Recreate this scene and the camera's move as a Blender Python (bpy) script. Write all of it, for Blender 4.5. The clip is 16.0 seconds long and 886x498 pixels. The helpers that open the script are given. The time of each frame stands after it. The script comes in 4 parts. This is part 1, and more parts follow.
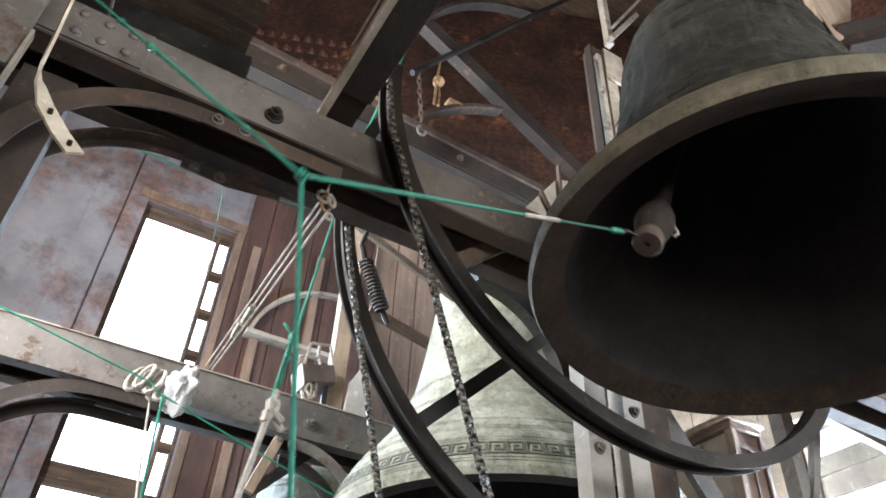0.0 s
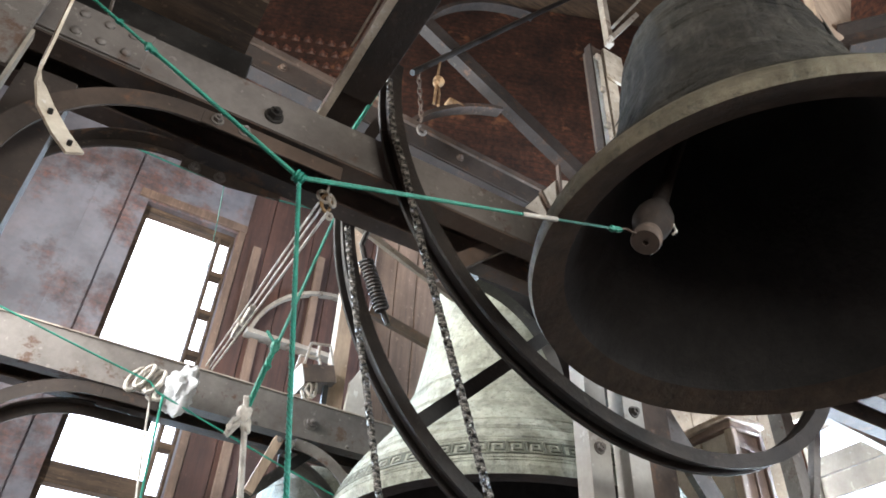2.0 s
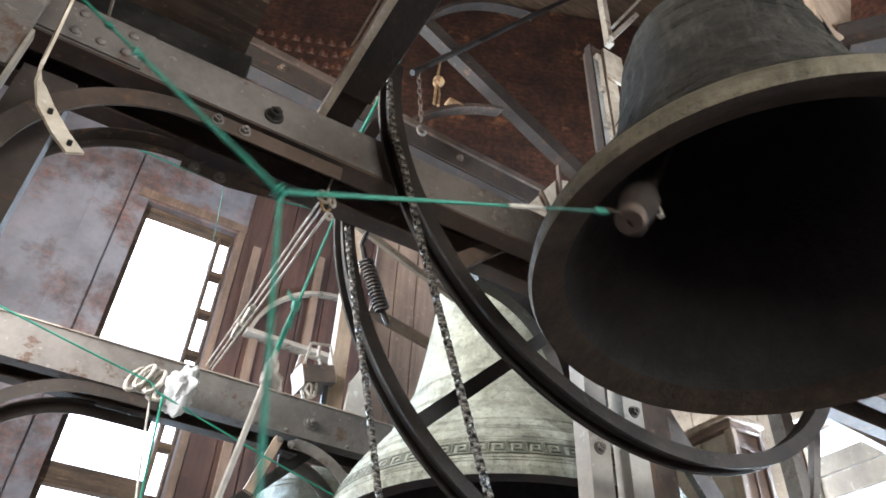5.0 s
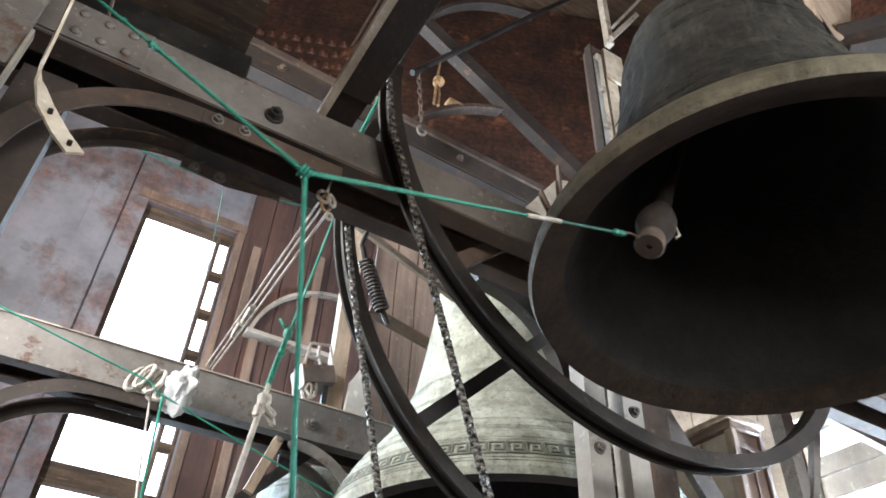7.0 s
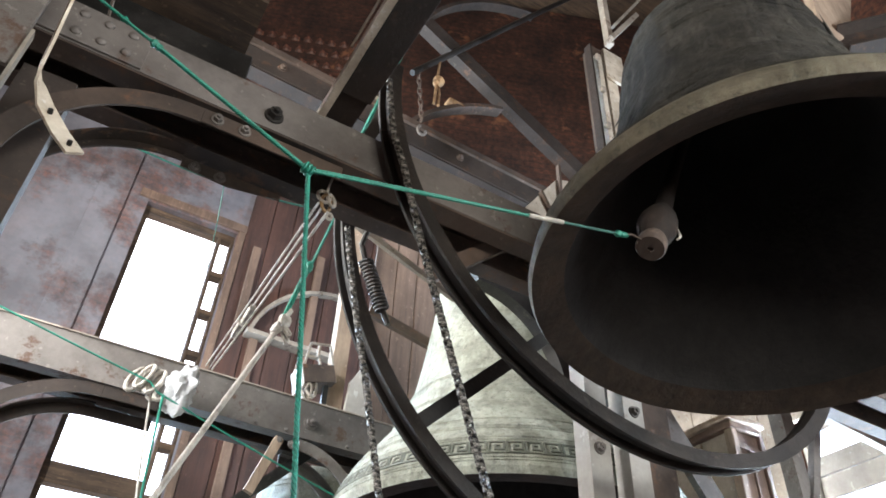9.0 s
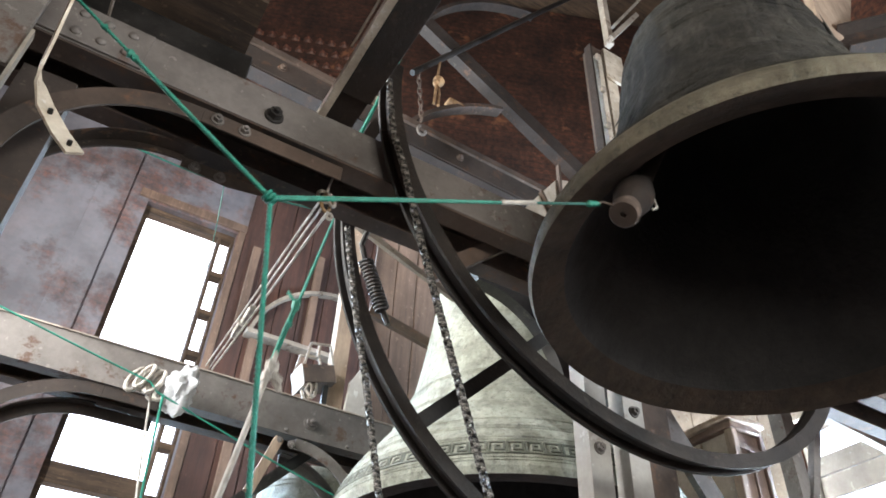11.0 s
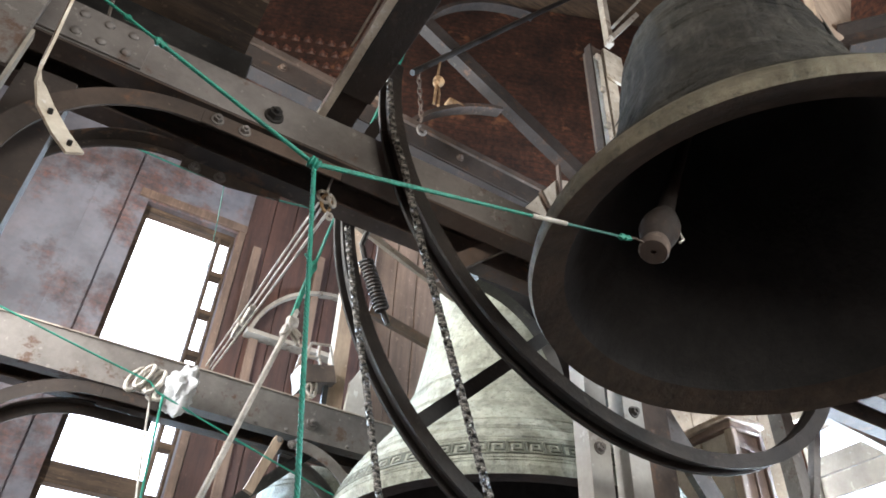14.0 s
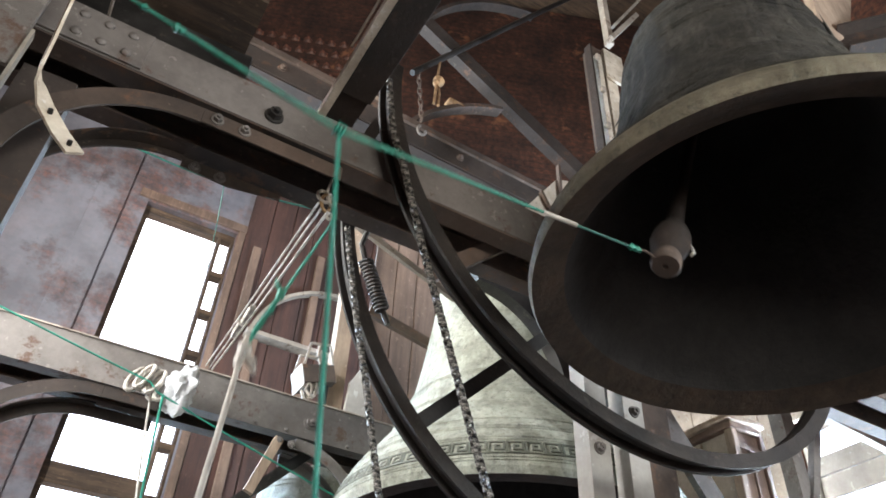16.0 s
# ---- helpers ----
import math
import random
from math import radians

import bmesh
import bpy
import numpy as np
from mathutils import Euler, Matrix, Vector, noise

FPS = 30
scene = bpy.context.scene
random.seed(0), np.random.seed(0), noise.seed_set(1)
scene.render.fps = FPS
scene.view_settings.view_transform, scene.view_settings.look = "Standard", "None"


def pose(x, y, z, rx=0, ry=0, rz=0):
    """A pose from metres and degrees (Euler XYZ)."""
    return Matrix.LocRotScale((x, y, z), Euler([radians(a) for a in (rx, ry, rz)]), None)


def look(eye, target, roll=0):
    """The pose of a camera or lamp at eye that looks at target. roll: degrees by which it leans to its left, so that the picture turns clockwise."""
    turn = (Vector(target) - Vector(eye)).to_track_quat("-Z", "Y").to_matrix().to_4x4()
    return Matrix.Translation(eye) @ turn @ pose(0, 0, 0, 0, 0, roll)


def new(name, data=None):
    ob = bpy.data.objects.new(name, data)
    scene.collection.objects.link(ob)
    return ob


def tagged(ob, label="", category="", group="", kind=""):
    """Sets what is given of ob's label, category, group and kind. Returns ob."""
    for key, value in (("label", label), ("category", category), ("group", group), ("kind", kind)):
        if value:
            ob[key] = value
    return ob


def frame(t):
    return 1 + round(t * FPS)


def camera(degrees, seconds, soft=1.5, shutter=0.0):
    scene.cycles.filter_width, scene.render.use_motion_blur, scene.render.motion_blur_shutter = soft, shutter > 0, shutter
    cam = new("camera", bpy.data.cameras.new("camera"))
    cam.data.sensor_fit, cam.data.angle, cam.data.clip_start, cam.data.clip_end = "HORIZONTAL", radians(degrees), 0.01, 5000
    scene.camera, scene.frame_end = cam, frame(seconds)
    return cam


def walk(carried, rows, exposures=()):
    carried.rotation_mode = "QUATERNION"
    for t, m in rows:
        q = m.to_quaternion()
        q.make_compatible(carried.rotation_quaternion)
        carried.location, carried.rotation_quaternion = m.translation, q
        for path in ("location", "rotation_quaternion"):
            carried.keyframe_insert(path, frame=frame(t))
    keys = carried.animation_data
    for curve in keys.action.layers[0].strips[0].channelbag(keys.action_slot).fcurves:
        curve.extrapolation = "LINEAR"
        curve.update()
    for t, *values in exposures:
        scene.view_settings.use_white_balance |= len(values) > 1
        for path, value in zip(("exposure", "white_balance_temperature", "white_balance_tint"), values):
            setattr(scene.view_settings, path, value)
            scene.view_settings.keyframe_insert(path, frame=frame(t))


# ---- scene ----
cam = camera(62, 16.0, soft=1.7, shutter=0.7)
EYE = pose(0, 0, 1.6, 129.356, -2.338, -30.929)
walk(cam, [(0, EYE), (16, EYE)], [(0, 3.3), (16, 3.3)])

# ---- light ----
world = bpy.data.worlds.new("sky")
scene.world = world
world.use_nodes = True
wn = world.node_tree
sky = wn.nodes.new("ShaderNodeTexSky")
sky.sky_type, sky.sun_disc = "NISHITA", False
sky.sun_elevation, sky.sun_rotation = radians(48), radians(20)
wn.links.new(sky.outputs[0], wn.nodes["Background"].inputs[0])
wn.nodes["Background"].inputs[1].default_value = 0.15


def sun_lamp():
    data = bpy.data.lights.new("sun", "SUN")
    data.energy, data.angle, data.color = 3.0, radians(0.5), (1, 0.95, 0.88)
    new("sun", data).matrix_world = look((5, 14, 16), (0.4, 5, 4))


def window_light(x, y, z, rz, width, height, power, color):
    """Sky light that enters by an opening; rz turns the lamp's face into the room."""
    data = bpy.data.lights.new("window_light", "AREA")
    data.shape, data.size, data.size_y = "RECTANGLE", width, height
    data.energy, data.color = power, color
    new("window_light", data).matrix_world = pose(x, y, z, 90, 0, rz)


sun_lamp()
SKY = (1.0, 0.95, 0.86)
BLUE = (0.60, 0.79, 1.0)
HAZE = (1.0, 0.975, 0.93)
window_light(0.42, 5.17, 4.35, 180, 0.66, 2.7, 28, BLUE)
window_light(4.57, 2.68, 3.3, 90, 0.5, 1.35, 44, (0.66, 0.82, 1.0))
window_light(-1.57, 2.75, 4.4, -90, 1.4, 2.0, 30, HAZE)
window_light(0.6, -2.17, 2.85, 0, 1.4, 1.5, 10, SKY)
window_light(3.95, -2.17, 3.1, 0, 0.8, 1.3, 24, (0.88, 0.94, 1.0))


# ---- materials ----
def material(name, rough=0.6, metal=0.0):
    m = bpy.data.materials.new(name)
    m.use_nodes = True
    n = m.node_tree
    b = n.nodes["Principled BSDF"]
    b.inputs["Roughness"].default_value, b.inputs["Metallic"].default_value = rough, metal
    return m, n, b


def noise_ramp(n, scale, stops, detail=6.0, rough=0.6, stretch=None):
    """Object-space noise mapped on colour stops."""
    tc = n.nodes.new("ShaderNodeTexCoord")
    tex = n.nodes.new("ShaderNodeTexNoise")
    tex.inputs["Scale"].default_value, tex.inputs["Detail"].default_value, tex.inputs["Roughness"].default_value = scale, detail, rough
    if stretch:
        mp = n.nodes.new("ShaderNodeMapping")
        mp.inputs["Scale"].default_value = stretch
        n.links.new(tc.outputs["Object"], mp.inputs[0])
        n.links.new(mp.outputs[0], tex.inputs["Vector"])
    else:
        n.links.new(tc.outputs["Object"], tex.inputs["Vector"])
    ramp = n.nodes.new("ShaderNodeValToRGB")
    els = ramp.color_ramp.elements
    while len(els) < len(stops):
        els.new(0.5)
    for e, (p, c) in zip(els, stops):
        e.position, e.color = p, (*c, 1)
    n.links.new(tex.outputs["Fac"], ramp.inputs[0])
    return ramp.outputs[0], tex.outputs["Fac"]


def mix(n, fac, a, b, mode="MIX"):
    x = n.nodes.new("ShaderNodeMix")
    x.data_type, x.blend_type = "RGBA", mode
    if isinstance(fac, (int, float)):
        x.inputs[0].default_value = fac
    else:
        n.links.new(fac, x.inputs[0])
    for s, v in ((x.inputs[6], a), (x.inputs[7], b)):
        if isinstance(v, tuple):
            s.default_value = (*v, 1)
        else:
            n.links.new(v, s)
    return x.outputs[2]


def bump(n, b, fac, strength, dist=0.01):
    x = n.nodes.new("ShaderNodeBump")
    x.inputs["Strength"].default_value, x.inputs["Distance"].default_value = strength, dist
    n.links.new(fac, x.inputs["Height"])
    n.links.new(x.outputs[0], b.inputs["Normal"])


def worn(name, base, dark, stain, rough=0.6, metal=0.0, big=2.5, fine=40, strength=0.3, stretch=None, spots=0.60, grime=0.45):
    """A painted or bare surface: mottling, broad grime, stains, chips and fine grain."""
    m, n, b = material(name, rough, metal)
    col, fac = noise_ramp(n, big, [(0.38, dark), (0.60, base)], detail=8, rough=0.65, stretch=stretch)
    _, grain = noise_ramp(n, fine, [(0.4, (0, 0, 0)), (0.6, (1, 1, 1))], detail=8, rough=0.7, stretch=stretch)
    mask, rust = noise_ramp(n, big * 3.1, [(spots, (0, 0, 0)), (spots + 0.07, (1, 1, 1))], detail=10, rough=0.72, stretch=stretch)
    col = mix(n, mask, col, stain)
    flecks, _ = noise_ramp(n, fine * 0.6, [(0.64, (0, 0, 0)), (0.68, (1, 1, 1))], detail=3)
    light = tuple(min(0.9, c * 1.7 + 0.02) for c in base)
    col = mix(n, mix(n, 0.45, (0, 0, 0), flecks), col, light)
    broad, _ = noise_ramp(n, big * 0.55, [(0.36, (1 - grime,) * 3), (0.62, (1, 1, 1))], detail=5)
    col = mix(n, 1.0, col, broad, "MULTIPLY")
    speck = mix(n, grain, (0.72, 0.72, 0.72), (1.15, 1.15, 1.15))
    n.links.new(mix(n, 1.0, col, speck, "MULTIPLY"), b.inputs["Base Color"])
    rr = n.nodes.new("ShaderNodeMapRange")
    rr.inputs[3].default_value, rr.inputs[4].default_value = max(0.05, rough - 0.12), min(1, rough + 0.22)
    n.links.new(rust, rr.inputs[0])
    n.links.new(rr.outputs[0], b.inputs["Roughness"])
    h = n.nodes.new("ShaderNodeMath")
    h.operation = "MULTIPLY_ADD"
    n.links.new(rust, h.inputs[0])
    h.inputs[1].default_value = 1.6
    n.links.new(grain, h.inputs[2])
    bump(n, b, h.outputs[0], strength, 0.005)
    return m


def bronze(name, base, dark, streak, rough, metal, bumpy):
    """Cast bronze: blotchy patina, streaks that run down, pits and a rough casting skin."""
    m, n, b = material(name, rough, metal)
    col, fac = noise_ramp(n, 3.4, [(0.34, dark), (0.62, base)], detail=10, rough=0.7)
    run, runf = noise_ramp(n, 14, [(0.50, (0, 0, 0)), (0.66, (1, 1, 1))], detail=6, stretch=(1.5, 1.5, 0.16))
    col = mix(n, mix(n, 0.55, (0, 0, 0), run), col, streak)
    pits, pitf = noise_ramp(n, 38, [(0.30, (0.35, 0.35, 0.35)), (0.48, (1, 1, 1))], detail=8, rough=0.75)
    col = mix(n, 1.0, col, pits, "MULTIPLY")
    blot, blotf = noise_ramp(n, 8.5, [(0.36, (0.55, 0.55, 0.52)), (0.58, (1, 1, 1))], detail=8, rough=0.7)
    n.links.new(mix(n, 1.0, col, blot, "MULTIPLY"), b.inputs["Base Color"])
    h = n.nodes.new("ShaderNodeMath")
    h.operation = "MULTIPLY_ADD"
    n.links.new(blotf, h.inputs[0])
    h.inputs[1].default_value = 3.0
    n.links.new(pitf, h.inputs[2])
    bump(n, b, h.outputs[0], bumpy, 0.018)
    rr = n.nodes.new("ShaderNodeMapRange")
    rr.inputs[3].default_value, rr.inputs[4].default_value = max(0.1, rough - 0.15), min(1, rough + 0.2)
    n.links.new(pitf, rr.inputs[0])
    n.links.new(rr.outputs[0], b.inputs["Roughness"])
    return m


STEEL = worn("grey painted steel", (0.21, 0.19, 0.175), (0.115, 0.10, 0.092), (0.11, 0.065, 0.045), 0.62, 0.05, 2.2, 45, 0.35, spots=0.56)
STEEL_PALE = worn("pale painted steel", (0.43, 0.38, 0.32), (0.27, 0.23, 0.19), (0.13, 0.085, 0.055), 0.6, 0.0, 3.0, 50, 0.35, spots=0.57)
STEEL_BROWN = worn("brown rusty steel", (0.125, 0.086, 0.066), (0.055, 0.040, 0.032), (0.16, 0.085, 0.05), 0.8, 0.0, 2.6, 45, 0.4, spots=0.56)
STEEL_RUST = worn("dark rusty steel", (0.060, 0.043, 0.035), (0.030, 0.023, 0.019), (0.10, 0.055, 0.035), 0.75, 0.0, 3.0, 45, 0.5, spots=0.56)
STEEL_DARK = worn("dark oily steel", (0.045, 0.042, 0.04), (0.02, 0.019, 0.018), (0.10, 0.085, 0.07), 0.38, 0.3, 6, 60)
BLACK = worn("black greased iron", (0.036, 0.028, 0.023), (0.016, 0.013, 0.011), (0.085, 0.066, 0.052), 0.5, 0.2, 7, 70, 0.5)
# Pale mottling over the black stands for glints on the grease.
CHAIN = worn("greasy chain with glints in its mottling", (0.30, 0.275, 0.24), (0.02, 0.018, 0.016), (0.012, 0.011, 0.010), 0.4, 0.1, 45, 160, 0.5, spots=0.47)
BRONZE_DARK = bronze("dark weathered bronze", (0.098, 0.090, 0.072), (0.020, 0.019, 0.016), (0.16, 0.15, 0.12), 0.9, 0.0, 1.6)
BRONZE_RIM = bronze("worn bronze lip", (0.21, 0.18, 0.125), (0.095, 0.080, 0.056), (0.24, 0.23, 0.17), 0.65, 0.1, 0.6)
# Inner face of the bells: the shade inside is put into this colour.
BRONZE_INNER_SHADE = bronze("bronze darkened for the shade inside", (0.030, 0.027, 0.026), (0.015, 0.014, 0.014), (0.034, 0.031, 0.030), 0.65, 0.15, 0.35)
# Lip's underside: a brown made darker to hold the shade below the rim.
BRONZE_EDGE = bronze("brown bronze lip edge darkened for shade", (0.074, 0.047, 0.031), (0.034, 0.024, 0.017), (0.07, 0.052, 0.036), 0.68, 0.1, 0.5)
BRONZE_GREEN = bronze("pale green bronze patina", (0.42, 0.43, 0.35), (0.30, 0.31, 0.255), (0.56, 0.56, 0.47), 0.62, 0.0, 0.55)
WOOD = worn("old brown timber", (0.13, 0.083, 0.052), (0.055, 0.036, 0.024), (0.19, 0.125, 0.078), 0.78, 0.0, 5, 70, 0.6, (0.35, 4, 4), spots=0.58)
WOOD_V = worn("brown upright boards", (0.25, 0.165, 0.122), (0.15, 0.10, 0.076), (0.30, 0.20, 0.145), 0.75, 0.0, 3, 60, 0.4, (4, 4, 0.3))
UMBER = worn("dark umber steel", (0.030, 0.018, 0.013), (0.017, 0.011, 0.008), (0.055, 0.03, 0.018), 0.8, 0.0, 4, 60, 0.5, spots=0.58)
PAINT = worn("chipped cream paint", (0.72, 0.65, 0.54), (0.55, 0.47, 0.37), (0.20, 0.13, 0.085), 0.7, 0.0, 9, 60, 0.4, spots=0.59, grime=0.3)
WOOD_RED = worn("dark red-brown boards", (0.098, 0.046, 0.036), (0.050, 0.027, 0.023), (0.13, 0.066, 0.048), 0.75, 0.0, 3, 60, 0.4, (4, 4, 0.3))
WOOD_PALE = worn("pale dusty boards", (0.50, 0.38, 0.28), (0.36, 0.26, 0.19), (0.26, 0.18, 0.13), 0.75, 0.0, 4, 60, 0.4, (4, 4, 0.4))
CREAM = worn("cream paint on boards", (0.66, 0.55, 0.44), (0.52, 0.42, 0.33), (0.36, 0.25, 0.18), 0.7, 0.0, 3, 50, 0.3)
PLASTER = worn("pale dusty plaster", (0.58, 0.55, 0.50), (0.46, 0.43, 0.39), (0.36, 0.32, 0.27), 0.85, 0.0, 2, 30)
CONCRETE = worn("dusty concrete", (0.20, 0.18, 0.16), (0.12, 0.11, 0.10), (0.09, 0.08, 0.07), 0.85)
GREEN = worn("green synthetic rope", (0.012, 0.25, 0.17), (0.007, 0.16, 0.11), (0.02, 0.32, 0.22), 0.45, 0.0, 30, 150, grime=0.2)
GREEN_DARK = worn("faded green cord", (0.012, 0.13, 0.10), (0.008, 0.085, 0.07), (0.02, 0.18, 0.14), 0.5, 0.0, 30, 150, grime=0.2)
WHITE = worn("off-white rope", (0.62, 0.58, 0.52), (0.50, 0.46, 0.41), (0.40, 0.36, 0.30), 0.8, 0.0, 30, 150)
TAN = worn("tan hemp rope", (0.36, 0.22, 0.11), (0.24, 0.14, 0.07), (0.42, 0.28, 0.15), 0.85, 0.0, 30, 150)
RAG = worn("pale grey cloth", (0.62, 0.63, 0.64), (0.48, 0.49, 0.51), (0.40, 0.40, 0.41), 0.85, 0.0, 9, 90)


def brick_material(name, plaster, shade=1.0):
    """Old brick; plaster colours a hazy coat that covers most of it, or None; the factor darkens the brick."""
    m, n, b = material(name, 0.85)
    tc = n.nodes.new("ShaderNodeTexCoord")
    sep = n.nodes.new("ShaderNodeSeparateXYZ")
    n.links.new(tc.outputs["Object"], sep.inputs[0])
    add = n.nodes.new("ShaderNodeMath")
    n.links.new(sep.outputs[0], add.inputs[0])
    n.links.new(sep.outputs[1], add.inputs[1])
    com = n.nodes.new("ShaderNodeCombineXYZ")
    n.links.new(add.outputs[0], com.inputs[0])
    n.links.new(sep.outputs[2], com.inputs[1])
    br = n.nodes.new("ShaderNodeTexBrick")
    for k, v in (("Scale", 1.0), ("Brick Width", 0.26), ("Row Height", 0.075), ("Mortar Size", 0.009), ("Mortar Smooth", 0.3), ("Bias", 0.0)):
        br.inputs[k].default_value = v
    br.inputs["Color1"].default_value, br.inputs["Color2"].default_value = (0.20 * shade, 0.075 * shade, 0.043 * shade, 1), (0.16 * shade, 0.064 * shade, 0.038 * shade, 1)
    br.inputs["Mortar"].default_value = (0.125 * shade, 0.060 * shade, 0.04 * shade, 1)
    n.links.new(com.outputs[0], br.inputs["Vector"])
    dirt, fac = noise_ramp(n, 2.4, [(0.36, (0.16, 0.14, 0.14)), (0.56, (0.75, 0.72, 0.7)), (0.72, (1.25, 1.2, 1.1))], detail=10, rough=0.75)
    spots, _ = noise_ramp(n, 2.2, [(0.60, (0, 0, 0)), (0.66, (1, 1, 1))], detail=7, rough=0.6)
    col = mix(n, 1.0, br.outputs["Color"], dirt, "MULTIPLY")
    crumbs, _ = noise_ramp(n, 17, [(0.36, (0.35, 0.33, 0.32)), (0.52, (1, 1, 1)), (0.66, (1.6, 1.4, 1.2))], detail=9, rough=0.7)
    col = mix(n, 1.0, col, crumbs, "MULTIPLY")
    col = mix(n, mix(n, 0.7, (0, 0, 0), spots), col, (0.25, 0.105, 0.05))
    if plaster:
        coat, cf = noise_ramp(n, 2.1, [(0.40, plaster), (0.64, tuple(c * 0.62 for c in plaster))], detail=9, rough=0.65)
        where, _ = noise_ramp(n, 1.3, [(0.50, (0.88, 0.88, 0.88)), (0.60, (0.3, 0.3, 0.3))], detail=9, rough=0.68)
        col = mix(n, where, col, coat)
    n.links.new(col, b.inputs["Base Color"])
    bump(n, b, br.outputs["Fac"], -0.35, 0.012)
    return m


BRICK = brick_material("old red brick", None)
# The coat's blue-grey carries the haze round the window.
HAZY_WALL = brick_material("hazy blue-grey plaster over brick", (0.205, 0.21, 0.245))
# Brick colour halved here: the dim light high up is put into it.
SQUINCH_BRICK = brick_material("shade-darkened squinch brick", None, 0.48)


# ---- builders ----
def empty(name, m, label="", category="", group="", kind=""):
    ob = new(name)
    ob.empty_display_size = 0.05
    ob.matrix_basis = m
    return tagged(ob, label, category, group, kind)


def finish(bm, name, mat, smooth=False):
    bmesh.ops.recalc_face_normals(bm, faces=bm.faces)
    me = bpy.data.meshes.new(name)
    bm.to_mesh(me)
    bm.free()
    me.materials.append(mat)
    if smooth:
        for p in me.polygons:
            p.use_smooth = True
        me.set_sharp_from_angle(angle=radians(38))
    return me


def part(name, bm, mat, parent, label="", smooth=True):
    ob = new(name, finish(bm, name, mat, smooth))
    ob.parent = parent
    return tagged(ob, label)


def thing(name, bm, mat, label, category, group="", kind="", smooth=True, m=None):
    ob = new(name, finish(bm, name, mat, smooth))
    if m:
        ob.matrix_basis = m
    return tagged(ob, label, category, group, kind)


def bevel(bm, w, seg=1):
    bmesh.ops.bevel(bm, geom=[e for e in bm.edges if e.calc_length() > w * 3 and len(e.link_faces) == 2 and e.calc_face_angle(0) > 0.6], offset=w, segments=seg, affect="EDGES", clamp_overlap=True)


def box(bm, x0, x1, y0, y1, z0, z1, w=0.0):
    b2 = bmesh.new()
    bmesh.ops.create_cube(b2, size=1)
    for v in b2.verts:
        v.co = Vector(((x0 + x1) / 2 + v.co.x * (x1 - x0), (y0 + y1) / 2 + v.co.y * (y1 - y0), (z0 + z1) / 2 + v.co.z * (z1 - z0)))
    if w:
        bevel(b2, w)
    join(bm, b2)
    return bm


def join(bm, b2, m=None):
    if m:
        b2.transform(m)
    me = bpy.data.meshes.new("tmp")
    b2.to_mesh(me)
    b2.free()
    bm.from_mesh(me)
    bpy.data.meshes.remove(me)
    return bm


def rect(w, h):
    return [(-w / 2, -h / 2), (w / 2, -h / 2), (w / 2, h / 2), (-w / 2, h / 2)]


def disc(r, n=10):
    return [(r * math.cos(2 * math.pi * k / n), r * math.sin(2 * math.pi * k / n)) for k in range(n)]


def channel(h, b, t):
    """A C profile: web at u = 0, flanges towards +u, from v = 0 up to h."""
    return [(0, 0), (b, 0), (b, t), (t, t * 1.4), (t, h - t * 1.4), (b, h - t), (b, h), (0, h)]


def angle(a, b, t):
    """An L profile with its corner at the origin."""
    return [(0, 0), (a, 0), (a, t), (t, t), (t, b), (0, b)]


def ibeam(h, b, t):
    return [(-b / 2, 0), (b / 2, 0), (b / 2, t), (t / 2, t * 1.3), (t / 2, h - t * 1.3), (b / 2, h - t), (b / 2, h), (-b / 2, h), (-b / 2, h - t), (-t / 2, h - t * 1.3), (-t / 2, t * 1.3), (-b / 2, t)]


def sweep(bm, prof, rows, closed=False):
    """Profile (u, v) carried through frames (origin, side, up)."""
    rings = [[bm.verts.new(o + s * u + w * v) for u, v in prof] for o, s, w in rows]
    n = len(prof)
    pairs = list(zip(rings, rings[1:])) + ([(rings[-1], rings[0])] if closed else [])
    for a, b in pairs:
        for k in range(n):
            bm.faces.new((a[k], a[(k + 1) % n], b[(k + 1) % n], b[k]))
    if not closed:
        bm.faces.new(rings[0])
        bm.faces.new(rings[-1][::-1])
    return bm


def bar(bm, prof, a, b, up=(0, 0, 1)):
    """A straight profile from a to b; u runs to the right of the way, v along up."""
    a, b, up = Vector(a), Vector(b), Vector(up)
    way = (b - a).normalized()
    side = way.cross(up).normalized()
    w = side.cross(way)
    return sweep(bm, prof, [(a, side, w), (b, side, w)])


def hoop(bm, prof, cx, y, cz, r, a0, a1, n=40, closed=False):
    """A profile bent round (cx, y, cz) in an upright plane along x; u runs outwards, v along +y. Degrees from +x upwards."""
    rows = []
    for k in range(n if closed else n + 1):
        a = radians(a0 + (a1 - a0) * k / n)
        d = Vector((math.cos(a), 0, math.sin(a)))
        rows.append((Vector((cx, y, cz)) + d * r, d, Vector((0, 1, 0))))
    return sweep(bm, prof, rows, closed)


def tube(bm, points, r, n=8):
    pts = [Vector(p) for p in points]
    rows = []
    ref = Vector((0.31, 0.2, 0.93)).normalized()
    for k, p in enumerate(pts):
        way = (pts[min(k + 1, len(pts) - 1)] - pts[max(k - 1, 0)]).normalized()
        side = way.cross(ref).normalized()
        rows.append((p, side, side.cross(way)))
    return sweep(bm, disc(r, n), rows)


